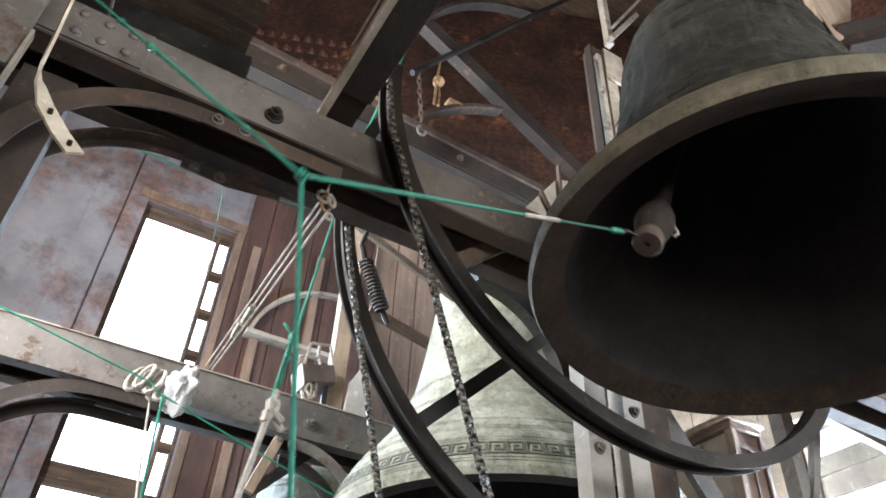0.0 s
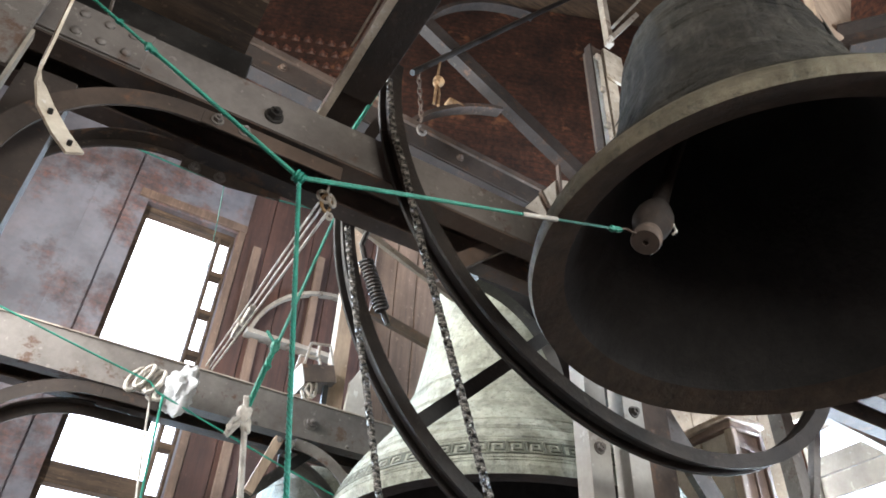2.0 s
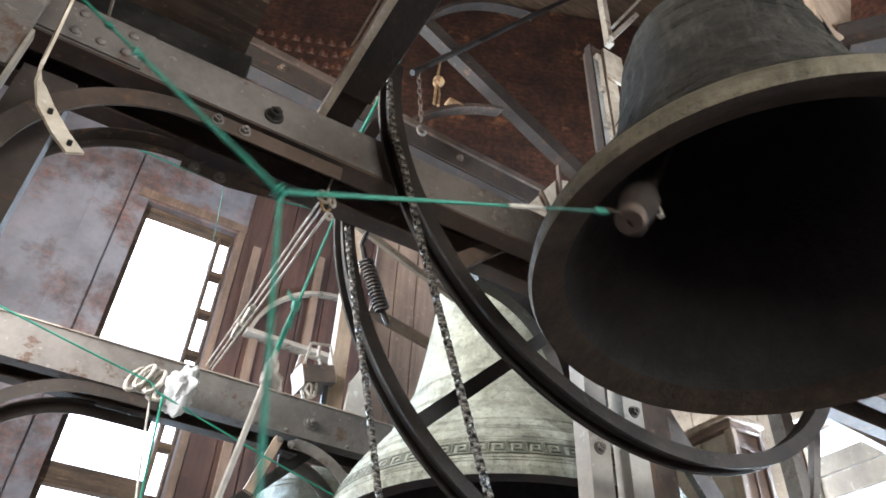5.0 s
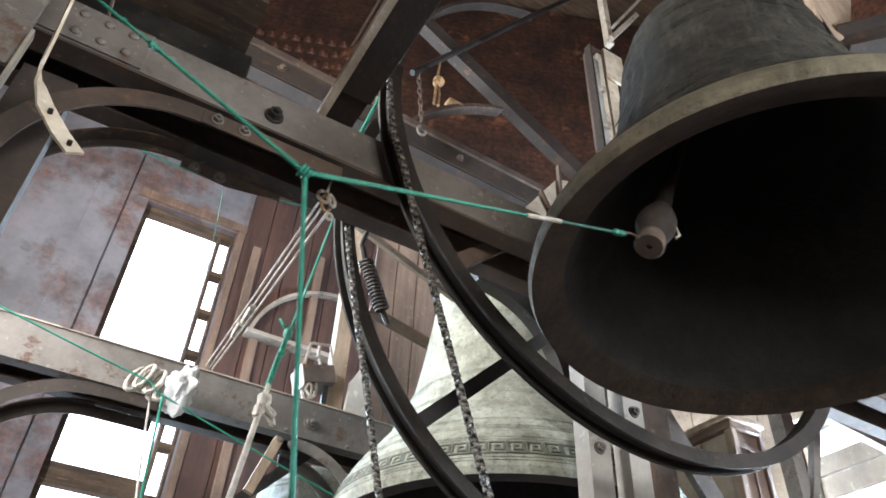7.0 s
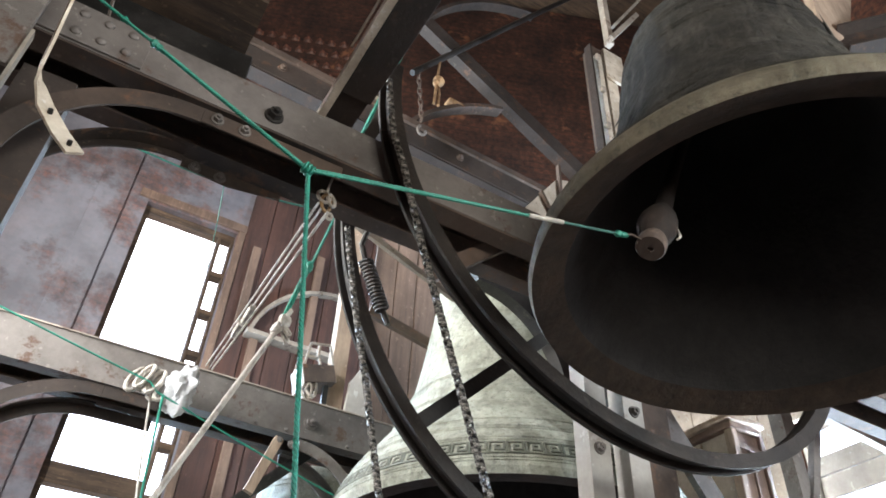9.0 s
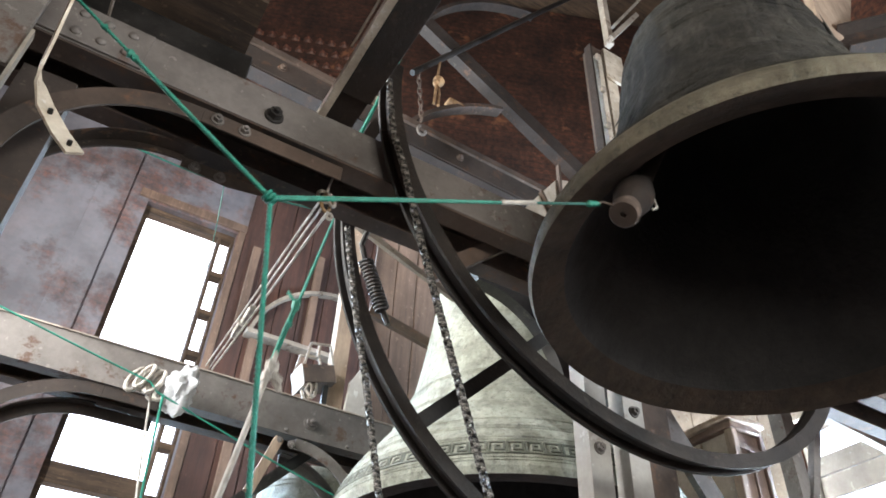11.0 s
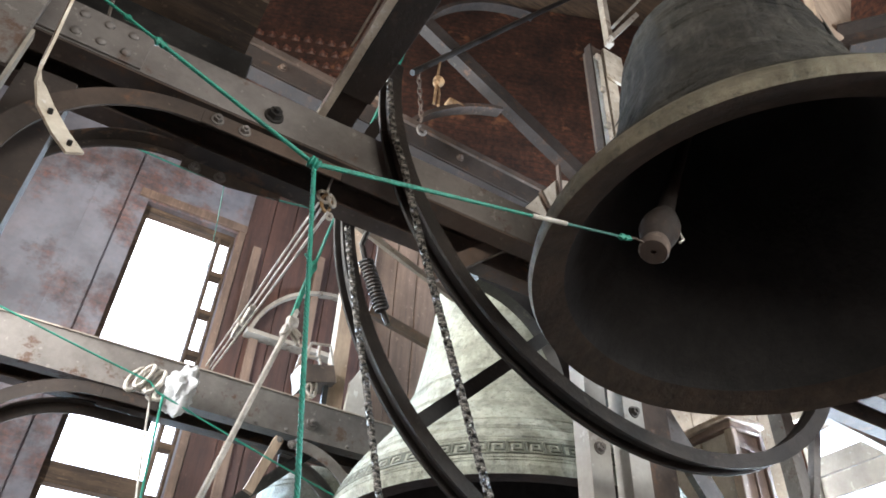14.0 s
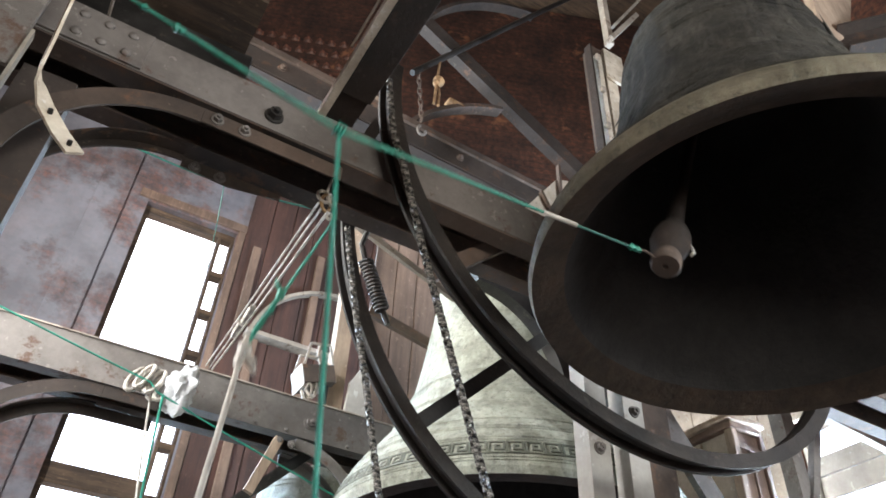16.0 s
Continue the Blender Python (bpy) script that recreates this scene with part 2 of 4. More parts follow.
def twisted(bm, points, r, pitch, strands=3, n=5, step=None):
    """A laid rope: strands wound round the line through the points."""
    pts = [Vector(p) for p in points]
    step = step or pitch / 8
    line = []
    for a, b in zip(pts, pts[1:]):
        k = max(1, int((b - a).length / step))
        line += [a.lerp(b, j / k) for j in range(k)]
    line.append(pts[-1])
    ref = Vector((0.31, 0.2, 0.93)).normalized()
    dist = [0.0]
    for a, b in zip(line, line[1:]):
        dist.append(dist[-1] + (b - a).length)
    for s in range(strands):
        out = []
        for k, p in enumerate(line):
            way = (line[min(k + 1, len(line) - 1)] - line[max(k - 1, 0)]).normalized()
            u = way.cross(ref).normalized()
            v = u.cross(way)
            a = 2 * math.pi * (dist[k] / pitch + s / strands)
            out.append(p + (u * math.cos(a) + v * math.sin(a)) * r * 0.5)
        tube(bm, out, r * 0.56, n)
    return bm


def sag(a, b, drop, n=12):
    a, b = Vector(a), Vector(b)
    return [a.lerp(b, k / n) - Vector((0, 0, drop * 4 * (k / n) * (1 - k / n))) for k in range(n + 1)]


def revolve(bm, prof, n=72, closed=True):
    """Profile (r, z) turned round z."""
    rings = []
    for r, z in prof:
        rings.append([bm.verts.new((r * math.cos(2 * math.pi * k / n), r * math.sin(2 * math.pi * k / n), z)) for k in range(n)])
    for a, b in zip(rings, rings[1:]):
        for k in range(n):
            bm.faces.new((a[k], a[(k + 1) % n], b[(k + 1) % n], b[k]))
    if closed:
        for ring in (rings[0], rings[-1]):
            if prof[rings.index(ring)][0] > 0:
                bm.faces.new(ring)
    return bm


def bolt(parent, place, way, size=0.03, mat=None):
    """A hexagon head on a washer, facing along way."""
    q = Vector(way).to_track_quat("Z", "Y").to_matrix().to_4x4()
    bm = bmesh.new()
    bmesh.ops.create_cone(bm, cap_ends=True, segments=16, radius1=size * 0.95, radius2=size * 0.9, depth=size * 0.22, matrix=Matrix.Translation((0, 0, size * 0.1)))
    bmesh.ops.create_cone(bm, cap_ends=True, segments=6, radius1=size * 0.68, radius2=size * 0.64, depth=size * 0.6, matrix=Matrix.Translation((0, 0, size * 0.5)))
    bmesh.ops.create_cone(bm, cap_ends=True, segments=10, radius1=size * 0.34, radius2=size * 0.3, depth=size * 0.35, matrix=Matrix.Translation((0, 0, size * 0.95)))
    bm.transform(Matrix.Translation(place) @ q)
    return part("bolt", bm, mat or STEEL, parent)


def rivet(parent, place, way, size=0.02, mat=None):
    q = Vector(way).to_track_quat("Z", "Y").to_matrix().to_4x4()
    bm = bmesh.new()
    revolve(bm, [(size, 0), (size * 0.92, size * 0.35), (size * 0.6, size * 0.6), (size * 0.2, size * 0.7)], 10)
    bm.transform(Matrix.Translation(place) @ q)
    return part("rivet", bm, mat or STEEL, parent)


# ---- the tower room ----
X0, X1, Y0, Y1, TOP = -1.6, 4.6, -2.2, 5.2, 9.5
T = 0.45


def wall_x(name, y, side, holes, x0=X0 - T, x1=X1 + T, T=T, mat=BRICK, label="old red brick tower wall, dusty and stained"):
    """A wall along x with openings (x0, x1, z0, z1); side +1 has its body beyond y."""
    bm = bmesh.new()
    xs = sorted({x0, x1, *[h[0] for h in holes], *[h[1] for h in holes]})
    for a, b in zip(xs, xs[1:]):
        z = 0.0
        for h in sorted((h for h in holes if h[0] <= a and h[1] >= b), key=lambda h: h[2]):
            box(bm, a, b, min(y, y + side * T), max(y, y + side * T), z, h[2])
            z = h[3]
        box(bm, a, b, min(y, y + side * T), max(y, y + side * T), z, TOP)
    return thing(name, bm, mat, label, "wall", kind="structure", smooth=False)


def wall_y(name, x, side, holes, T=T):
    bm = bmesh.new()
    ys = sorted({Y0, Y1, *[h[0] for h in holes], *[h[1] for h in holes]})
    for a, b in zip(ys, ys[1:]):
        z = 0.0
        for h in sorted((h for h in holes if h[0] <= a and h[1] >= b), key=lambda h: h[2]):
            box(bm, min(x, x + side * T), max(x, x + side * T), a, b, z, h[2])
            z = h[3]
        box(bm, min(x, x + side * T), max(x, x + side * T), a, b, z, TOP)
    return thing(name, bm, BRICK, "old red brick tower wall, dusty and stained", "wall", kind="structure", smooth=False)


wall_x("wall_north", Y1, 1, [(0.06, 0.83, 2.75, 5.70)], T=0.14, mat=HAZY_WALL, label="plastered brick tower wall, haze in its blue-grey, with bare patches")
wall_x("wall_south", Y0, -1, [(-0.1, 1.3, 2.1, 3.6), (3.55, 4.35, 2.45, 3.75)])
wall_y("wall_west", X0, -1, [(2.05, 3.45, 3.4, 5.4)])
wall_y("wall_east", X1, 1, [(2.05, 2.95, 2.6, 4.05)], 0.10)
thing("floor", box(bmesh.new(), X0 - T, X1 + T, Y0 - T, Y1 + T, -0.3, 0), CONCRETE, "dusty grey concrete floor", "floor", kind="structure", smooth=False)
thing("ceiling", box(bmesh.new(), X0 - T, X1 + T, Y0 - T, Y1 + T, TOP, TOP + 0.3), WOOD, "dark boarded tower ceiling", "ceiling", kind="structure", smooth=False)
thing("ground", box(bmesh.new(), -400, 400, -400, 400, -22.2, -22), CONCRETE, "pale open ground far below the tower", "ground", kind="structure", smooth=False)


def squinch():
    """The slanting brick corner that carries the spire, with toothed courses."""
    bm = bmesh.new()
    box(bm, -3.4, 2.9, 0, 0.3, 1.25, 3.3)
    box(bm, -0.9, 2.9, 0.0, 0.3, 0, 1.25)
    m = pose(1.9, 4.4, 6.1, 0, 0, -22)
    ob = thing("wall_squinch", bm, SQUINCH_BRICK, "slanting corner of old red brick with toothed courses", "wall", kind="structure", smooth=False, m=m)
    return ob


SQUINCH = squinch()


def north_window():
    w = empty("window_1", pose(0.445, Y1, 2.75), "tall white-lit window opening with a slim slatted sidelight", "window", kind="structure")

    def piece(name, x0, x1, z0, z1, d=0.10, y=0.06):
        part(name, box(bmesh.new(), x0 - 0.445, x1 - 0.445, y, y + d, z0 - 2.75, z1 - 2.75, 0.004), WOOD, w)
    piece("frame", 0.06, 0.10, 2.75, 5.70)
    piece("frame", 0.81, 0.83, 2.75, 5.70)
    piece("frame", 0.10, 0.81, 5.64, 5.70)
    piece("sill", 0.10, 0.81, 2.75, 2.82)
    piece("mullion", 0.695, 0.725, 2.82, 5.64)
    piece("transom", 0.10, 0.695, 3.33, 3.47)
    for z in (2.96, 3.34, 3.72, 4.10, 4.48, 4.86, 5.24):
        piece("slat", 0.725, 0.81, z, z + 0.05)
    return w


north_window()


def east_window():
    w = empty("window_2", pose(X1, 2.5, 2.6), "wide bright window opening in a pale frame", "window", kind="structure")
    for name, y0, y1, z0, z1 in (("frame", -0.45, -0.41, 0, 1.45), ("frame", 0.41, 0.45, 0, 1.45), ("frame", -0.41, 0.41, 1.41, 1.45), ("sill", -0.41, 0.41, 0, 0.05)):
        part(name, box(bmesh.new(), 0.004, 0.09, y0, y1, z0, z1, 0.004), PLASTER, w)
    for z0, z1 in ((0.93, 1.08), (1.09, 1.22)):
        part("transom_board", box(bmesh.new(), 0.04, 0.07, -0.41, 0.41, z0, z1, 0.004), PLASTER, w)
    return w


east_window()


# ---- bell frame ----
def girder():
    """Two channels back to back across the tower, bolted through, with a splice plate."""
    g = empty("girder", pose(0, 0, 0), "grey riveted double channel girder under the bells", "girder", "bell frame girders")
    part("near_channel", bar(bmesh.new(), [(-u, v) for u, v in channel(0.166, 0.075, 0.009)], (-1.6, 1.65, 3.34), (4.6, 1.65, 3.34)), STEEL, g)
    bm = bar(bmesh.new(), channel(0.166, 0.075, 0.009), (-1.6, 1.925, 3.34), (4.6, 1.925, 3.34))
    part("far_channel", bm, STEEL_BROWN, g, "brown rusty far channel")
    part("bottom_plate", box(bmesh.new(), -1.6, 4.6, 1.652, 1.735, 3.333, 3.3395, 0.001), STEEL_BROWN, g)
    bm = box(bmesh.new(), -0.75, -0.135, 1.64, 1.65, 3.345, 3.50, 0.002)
    part("splice_plate", bm, STEEL, g)
    for x in (-0.33, -0.26, -0.19):
        for z in (3.38, 3.46):
            rivet(g, (x, 1.64, z), (0, -1, 0), 0.016)
    bolt(g, (0.272, 1.65, 3.40), (0, -1, 0), 0.034, STEEL_DARK)
    return g


girder()


def knee(name, xc, zc, r, y0, y1, a0, a1, mat, label, near=None, far=None):
    """A quarter-round knee brace of bent angle iron under a girder."""
    k = empty(name, pose(xc, y0, zc), label, "brace", "curved knee braces")
    m = Matrix.Translation((-xc, -y0, -zc))
    for y, s, nm, (z, rr, deep) in ((y0, 1, "near_flange", near or (zc, r, 0.065)), (y1, -1, "far_flange", far or (zc, r, 0.065))):
        bm = hoop(bmesh.new(), [(0, 0), (0, s * 0.055), (-0.008, s * 0.055), (-0.008, s * 0.008), (-deep, s * 0.008), (-deep, 0)], xc, y, z, rr, a0, a1, 44)
        bm.transform(m)
        part(nm, bm, mat, k)
    return k


K1 = knee("knee_brace", 0.07, 3.34 - 0.56, 0.555, 1.655, 1.92, 90, 184, STEEL_BROWN, "brown curved knee brace under the near girder", (2.835, 0.478, 0.06), (2.885, 0.462, 0.032))
for x in (0.115, 0.20):
    bolt(K1, (x - 0.07, 0.0, 0.507), (0, -1, 0), 0.022)
    bolt(K1, (x - 0.07, 0.261, 0.525), (0, -1, 0), 0.022)
part("near_toe", box(box(bmesh.new(), 0.0, 0.46, 0.0, 0.008, 0.478, 0.536, 0.002), 0.0, 0.46, 0.008, 0.055, 0.528, 0.536, 0.002), STEEL_BROWN, K1)
for y in (0.2605,):
    part("toe_plate", sweep(bmesh.new(), [(0.0, 0.515), (0.16, 0.505), (0.34, 0.535), (0.34, 0.555), (0.0, 0.553)], [(Vector((0, y, 0)), Vector((1, 0, 0)), Vector((0, 0, 1))), (Vector((0, y + 0.008, 0)), Vector((1, 0, 0)), Vector((0, 0, 1)))]), STEEL_BROWN, K1)


def far_girder():
    g = empty("girder", pose(0, 0, 0), "grey painted girder catching window light, with bolts", "girder", "bell frame girders")
    part("near_channel", bar(bmesh.new(), [(-u, v) for u, v in channel(0.22, 0.085, 0.011)], (-1.6, 3.70, 3.34), (4.6, 3.70, 3.34)), STEEL, g)
    bm = bar(bmesh.new(), channel(0.22, 0.085, 0.011), (-1.6, 4.0, 3.34), (4.6, 4.0, 3.34))
    part("far_channel", bm, STEEL_BROWN, g)
    part("top_plate", box(bmesh.new(), -1.6, 4.6, 3.69, 4.01, 3.56, 3.568), STEEL_PALE, g)
    bolt(g, (1.26, 3.70, 3.435), (0, -1, 0), 0.042)
    bolt(g, (1.80, 3.70, 3.46), (0, -1, 0), 0.034)
    for x in (0.5, 0.95, 1.13, 1.5):
        rivet(g, (x, 3.70, 3.36), (0, -1, 0), 0.012)
    return g


far_girder()
K2 = knee("knee_brace", 1.20, 3.34 - 0.48, 0.475, 3.71, 3.99, -5, 90, STEEL, "grey curved knee brace under the far girder")
for x in (-0.10, -0.02):
    bolt(K2, (x, -0.004, 0.43), (0, -1, 0), 0.028)


K3 = knee("knee_brace", 0.174, 2.707, 0.632, 3.71, 3.99, 90, 184, STEEL_RUST, "grey curved knee brace under the window end of the far girder")
for y in (0.0, 0.272):
    part("toe_plate", box(bmesh.new(), 0.0, 0.30, y, y + 0.008, 0.567, 0.632, 0.003), STEEL_RUST, K3)


def cross_beam():
    """An I-beam that lies across the near girder and runs back over the camera."""
    b = empty("cross_beam", pose(0.484, 1.65, 3.506), "brown steel cross beam lying on the near girder", "beam")
    part("beam", bar(bmesh.new(), ibeam(0.06, 0.098, 0.012), (0, 0.05, 0), (0, -3.85, 0)), UMBER, b)
    part("flange_plate", box(bmesh.new(), -0.048, 0.056, -3.85, -0.13, -0.009, -0.001, 0.002), UMBER, b)
    # Side face of the beam, its window light put into a pale colour.
    part("edge_strip", box(bmesh.new(), -0.076, -0.0495, -3.85, 0.05, -0.006, 0.03), PAINT, b, "worn edge strip, pale for the window light on it")
    part("conduit", tube(bmesh.new(), [(-0.088, -0.28, 0.03), (-0.090, -3.8, 0.03)], 0.004, 6), PAINT, b, "thin pale conduit")
    return b


cross_beam()


def high_channel():
    b = empty("high_channel", pose(0, 2.9, 5.10), "brown steel channel high over the girder", "beam")
    part("channel", bar(bmesh.new(), [(-u, v) for u, v in channel(0.20, 0.09, 0.010)], (0.18, 0, 0.005), (4.6, 0, -0.18)), STEEL_RUST, b)
    part("flange_strip", bar(bmesh.new(), rect(0.10, 0.012), (0.18, 0.055, -0.003), (4.6, 0.055, -0.188)), UMBER, b)
    part("lip_strip", bar(bmesh.new(), rect(0.02, 0.05), (0.18, -0.012, 0.185), (4.6, -0.012, 0.0)), STEEL_BROWN, b)
    for x in (0.45, 1.7):
        bolt(b, (x, 0, 0.1 - 0.04 * x), (0, -1, 0), 0.03, STEEL_BROWN)
    return b


high_channel()
thing("top_angle", box(bmesh.new(), -1.6, 0.16, 1.70, 1.94, 3.508, 3.69, 0.004), STEEL_DARK, "dark oily steel packing under the timber", "packing", smooth=False)
thing("timber_beam", bar(bmesh.new(), rect(0.26, 0.24), (-1.6, 1.60, 3.80), (0.13, 1.60, 3.80)), WOOD, "rough brown timber beam laid along the girder", "beam", smooth=False)


def post(name, x0, x1, y, z0, z1, mat, label, bolts=()):
    """An upright channel facing the camera."""
    p = empty(name, pose((x0 + x1) / 2, y, z0), label, "post", "bell frame posts")
    w = x1 - x0
    bm = bmesh.new()
    sweep(bm, [(-w / 2, 0), (w / 2, 0), (w / 2, 0.08), (w / 2 - 0.012, 0.08), (w / 2 - 0.012, 0.012), (-w / 2 + 0.012, 0.012), (-w / 2 + 0.012, 0.08), (-w / 2, 0.08)],
          [(Vector((0, 0, 0)), Vector((1, 0, 0)), Vector((0, 1, 0))), (Vector((0, 0, z1 - z0)), Vector((1, 0, 0)), Vector((0, 1, 0)))])
    part("channel", bm, mat, p)
    for x, z in bolts:
        bolt(p, (x - (x0 + x1) / 2, 0, z - z0), (0, -1, 0), 0.026, STEEL)
    return p


post("frame_post", 1.70, 1.80, 1.90, 0.0, 3.335, PLASTER, "pale painted steel frame post", [(1.745, 2.76), (1.77, 3.05)])
post("frame_post", 1.89, 1.99, 1.90, 0.0, 3.335, PLASTER, "pale painted steel frame post with bolts", [(1.94, 2.96)])
post("frame_post", 2.01, 2.17, 1.94, 0.0, 3.335, STEEL_BROWN, "brown rusty steel frame post")
post("frame_post", 2.00, 2.14, 1.90, 3.506, 5.40, STEEL_BROWN, "brown rusty post standing on the near girder")
post("frame_post", 1.37, 1.47, 3.80, 3.57, 6.5, WOOD_PALE, "pale beige upright standing on the far girder")
for k in range(5):
    thing("wall_board", box(bmesh.new(), 1.62 + k * 0.17, 1.785 + k * 0.17, 3.9 + 0.004 * (k % 2), 3.93, 3.569, 5.3, 0.004), WOOD_V, "brown boarding standing on the far girder", "board", "boards on the far girder", smooth=False)


def hoop_band(cx, y, cz, r, a0, a1, mat, label):
    thing("hoop_band", hoop(bmesh.new(), rect(0.03, 0.09), cx, y, cz, r, a0, a1, 40), mat, label, "hoop", "curved steel bands")


hoop_band(2.64, 2.95, 4.42, 1.565, 112, 155, STEEL_BROWN, "grey curved steel band above the far bell")
hoop_band(2.88, 2.95, 5.836, 1.635, 106, 160, STEEL_RUST, "brown-grey curved steel band high above the far bell")
hoop_band(1.85, 5.15, 1.6 + 3.02, 0.75, 20, 170, STEEL_PALE, "pale curved band along the brick wall")
thing("diagonal_brace", bar(bmesh.new(), [(-0.075, 0), (0.065, 0), (0.065, -0.09), (0.055, -0.09), (0.055, -0.012), (-0.075, -0.012)], (1.37, 2.92, 6.465), (2.92, 2.92, 5.55), (0, -1, 0)), STEEL_RUST, "grey-brown diagonal angle brace with chipped paint", "brace")
thing("tie_rod", tube(bmesh.new(), [(1.25, 2.8, 5.60), (2.9, 2.8, 8.0)], 0.022, 10), STEEL_DARK, "thin dark tie rod", "rod")


# ---- bells ----
def bell(name, x, y, z, outer, inner, mat, rim, inside, label, rim_top, crust=0.0012):
    b = empty(name, pose(x, y, z), label, "bell", "tower bells")
    body = [(r, h) for r, h in outer if h >= rim_top]
    lip = [(r, h) for r, h in outer if h <= rim_top]
    fine = [(r0 + (r1 - r0) * k / 6, h0 + (h1 - h0) * k / 6) for (r0, h0), (r1, h1) in zip(body, body[1:]) for k in range(6)]
    bm = revolve(bmesh.new(), fine + [body[-1], (0, body[-1][1] + 0.005)], 200, False)
    for v in bm.verts:
        p, d = v.co, Vector((v.co.x, v.co.y, 0))
        ring = max(0, noise.noise(Vector((p.x * 2, p.y * 2, p.z * 16)) + Vector((3, 1, 0)))) ** 0.5 * max(0, 0.3 + noise.noise(p * 5))
        v.co += d.normalized() * (crust * (0.4 * noise.noise(p * 7) + 0.35 * noise.noise(p * 19) + 0.3 * noise.noise(p * 43) + 1.6 * ring) * (d.length > 0.1) * (v.co.z > rim_top + 0.005))
    part("body", bm, mat, b)
    part("lip", revolve(bmesh.new(), lip, 96, False), rim, b, "paler worn bronze lip")
    part("lip_edge", revolve(bmesh.new(), [lip[0]] + inner[:2], 96, False), BRONZE_EDGE, b, "brown underside of the lip, darkened for shade")
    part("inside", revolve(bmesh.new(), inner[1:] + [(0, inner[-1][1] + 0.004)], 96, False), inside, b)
    return b


B1_OUT = [(0.69, 0.0), (0.70, 0.02), (0.693, 0.06), (0.63, 0.148), (0.585, 0.19), (0.545, 0.25), (0.484, 0.34), (0.437, 0.46), (0.401, 0.60), (0.377, 0.75), (0.357, 0.88), (0.338, 1.0), (0.312, 1.10), (0.265, 1.19), (0.19, 1.26), (0.05, 1.29)]
B1_IN = [(0.665, 0.003), (0.598, 0.04), (0.552, 0.12), (0.487, 0.22), (0.42, 0.34), (0.375, 0.46), (0.34, 0.62), (0.31, 0.85), (0.28, 1.02), (0.2, 1.13), (0.05, 1.17)]
BELL1 = bell("bell", 1.588, 0.926, 2.824, B1_OUT, B1_IN, BRONZE_DARK, BRONZE_RIM, BRONZE_INNER_SHADE, "large dark weathered bronze bell hanging mouth down", 0.148, 0.013)
BELL1.matrix_basis = pose(1.588, 0.926, 2.824) @ pose(0, 0, 0, -1.6) @ pose(0, 0, 0, 0, 2.44)
B2_OUT = [(0.848, 0.0), (0.857, 0.03), (0.85, 0.08), (0.80, 0.19), (0.755, 0.26), (0.69, 0.345), (0.61, 0.45), (0.55, 0.57), (0.495, 0.70), (0.455, 0.90), (0.415, 1.15), (0.385, 1.35), (0.37, 1.50), (0.355, 1.62), (0.31, 1.70), (0.2, 1.75), (0.05, 1.77)]
B2_IN = [(0.77, 0.0), (0.73, 0.08), (0.66, 0.22), (0.56, 0.42), (0.46, 0.7), (0.39, 1.1), (0.34, 1.5), (0.2, 1.6), (0.05, 1.62)]
BELL2 = bell("bell", 2.04, 2.90, 2.72, B2_OUT, B2_IN, BRONZE_GREEN, BRONZE_GREEN, BRONZE_INNER_SHADE, "pale green patinated bronze bell with a Greek key frieze", 0.03, 0.0012)


PIVOT = Vector((1.646, 1.012, 3.911))


def clapper(parent):
    """Shaft, ball and flight; hangs from its pivot along -z."""
    c = empty("clapper", parent.matrix_basis.inverted() @ Matrix.Translation(PIVOT))
    c.parent = parent
    part("shaft", revolve(bmesh.new(), [(0.016, 0.02), (0.016, -0.5), (0.017, -0.95), (0.024, -1.19)], 20), UMBER, c, "dark iron shaft")
    part("ball", revolve(bmesh.new(), [(0.026, -1.17), (0.038, -1.20), (0.047, -1.23), (0.049, -1.255), (0.044, -1.28), (0.034, -1.30), (0.028, -1.31)], 28), UMBER, c, "brown iron ball")
    part("flight", revolve(bmesh.new(), [(0.028, -1.29), (0.029, -1.32), (0.033, -1.322), (0.0355, -1.33), (0.0355, -1.352), (0.032, -1.358), (0.007, -1.358), (0.006, -1.35)], 28), STEEL_BROWN, c, "round flight with a centre hole")
    part("strap", tube(bmesh.new(), [(0.044, -0.03, -1.275), (0.052, -0.03, -1.25), (0.046, -0.02, -1.215), (0.032, -0.01, -1.17)], 0.0035, 6), WHITE, c, "pale tie on the ball")
    return c


CLAPPER = clapper(BELL1)


# ---- bell wheels ----
def wheel(parent, x, y, z, r, a0, a1, spokes):
    """Part of a rope wheel on its bell: a grooved black rim between two flanges, with flat spokes."""
    w = empty("bell_wheel", parent.matrix_basis.inverted() @ pose(x, y, z))
    w.parent = parent
    tagged(w, "black greased iron rope wheel")
    part("rim", hoop(bmesh.new(), [(-0.028, -0.02), (0.002, -0.02), (-0.006, 0.0), (0.002, 0.02), (-0.028, 0.02)], 0, 0, 0, r, a0, a1, 90), BLACK, w)
    part("flange", hoop(bmesh.new(), [(-0.030, -0.036), (0.022, -0.040), (0.022, -0.028), (0.002, -0.021), (-0.030, -0.021)], 0, 0, 0, r, a0, a1, 90), BLACK, w)
    part("flange", hoop(bmesh.new(), [(-0.030, 0.021), (0.002, 0.021), (0.022, 0.028), (0.022, 0.040), (-0.030, 0.036)], 0, 0, 0, r, a0, a1, 90), BLACK, w)
    for a in spokes:
        d = Vector((math.cos(radians(a)), 0, math.sin(radians(a))))
        part("spoke", bar(bmesh.new(), rect(0.055, 0.012), d * (r - 0.03), d * 0.12, (0, -1, 0)), STEEL_DARK, w)
    return w


W1 = wheel(BELL1, 1.738, 1.564, 3.732, 1.122, 177, 335, ())
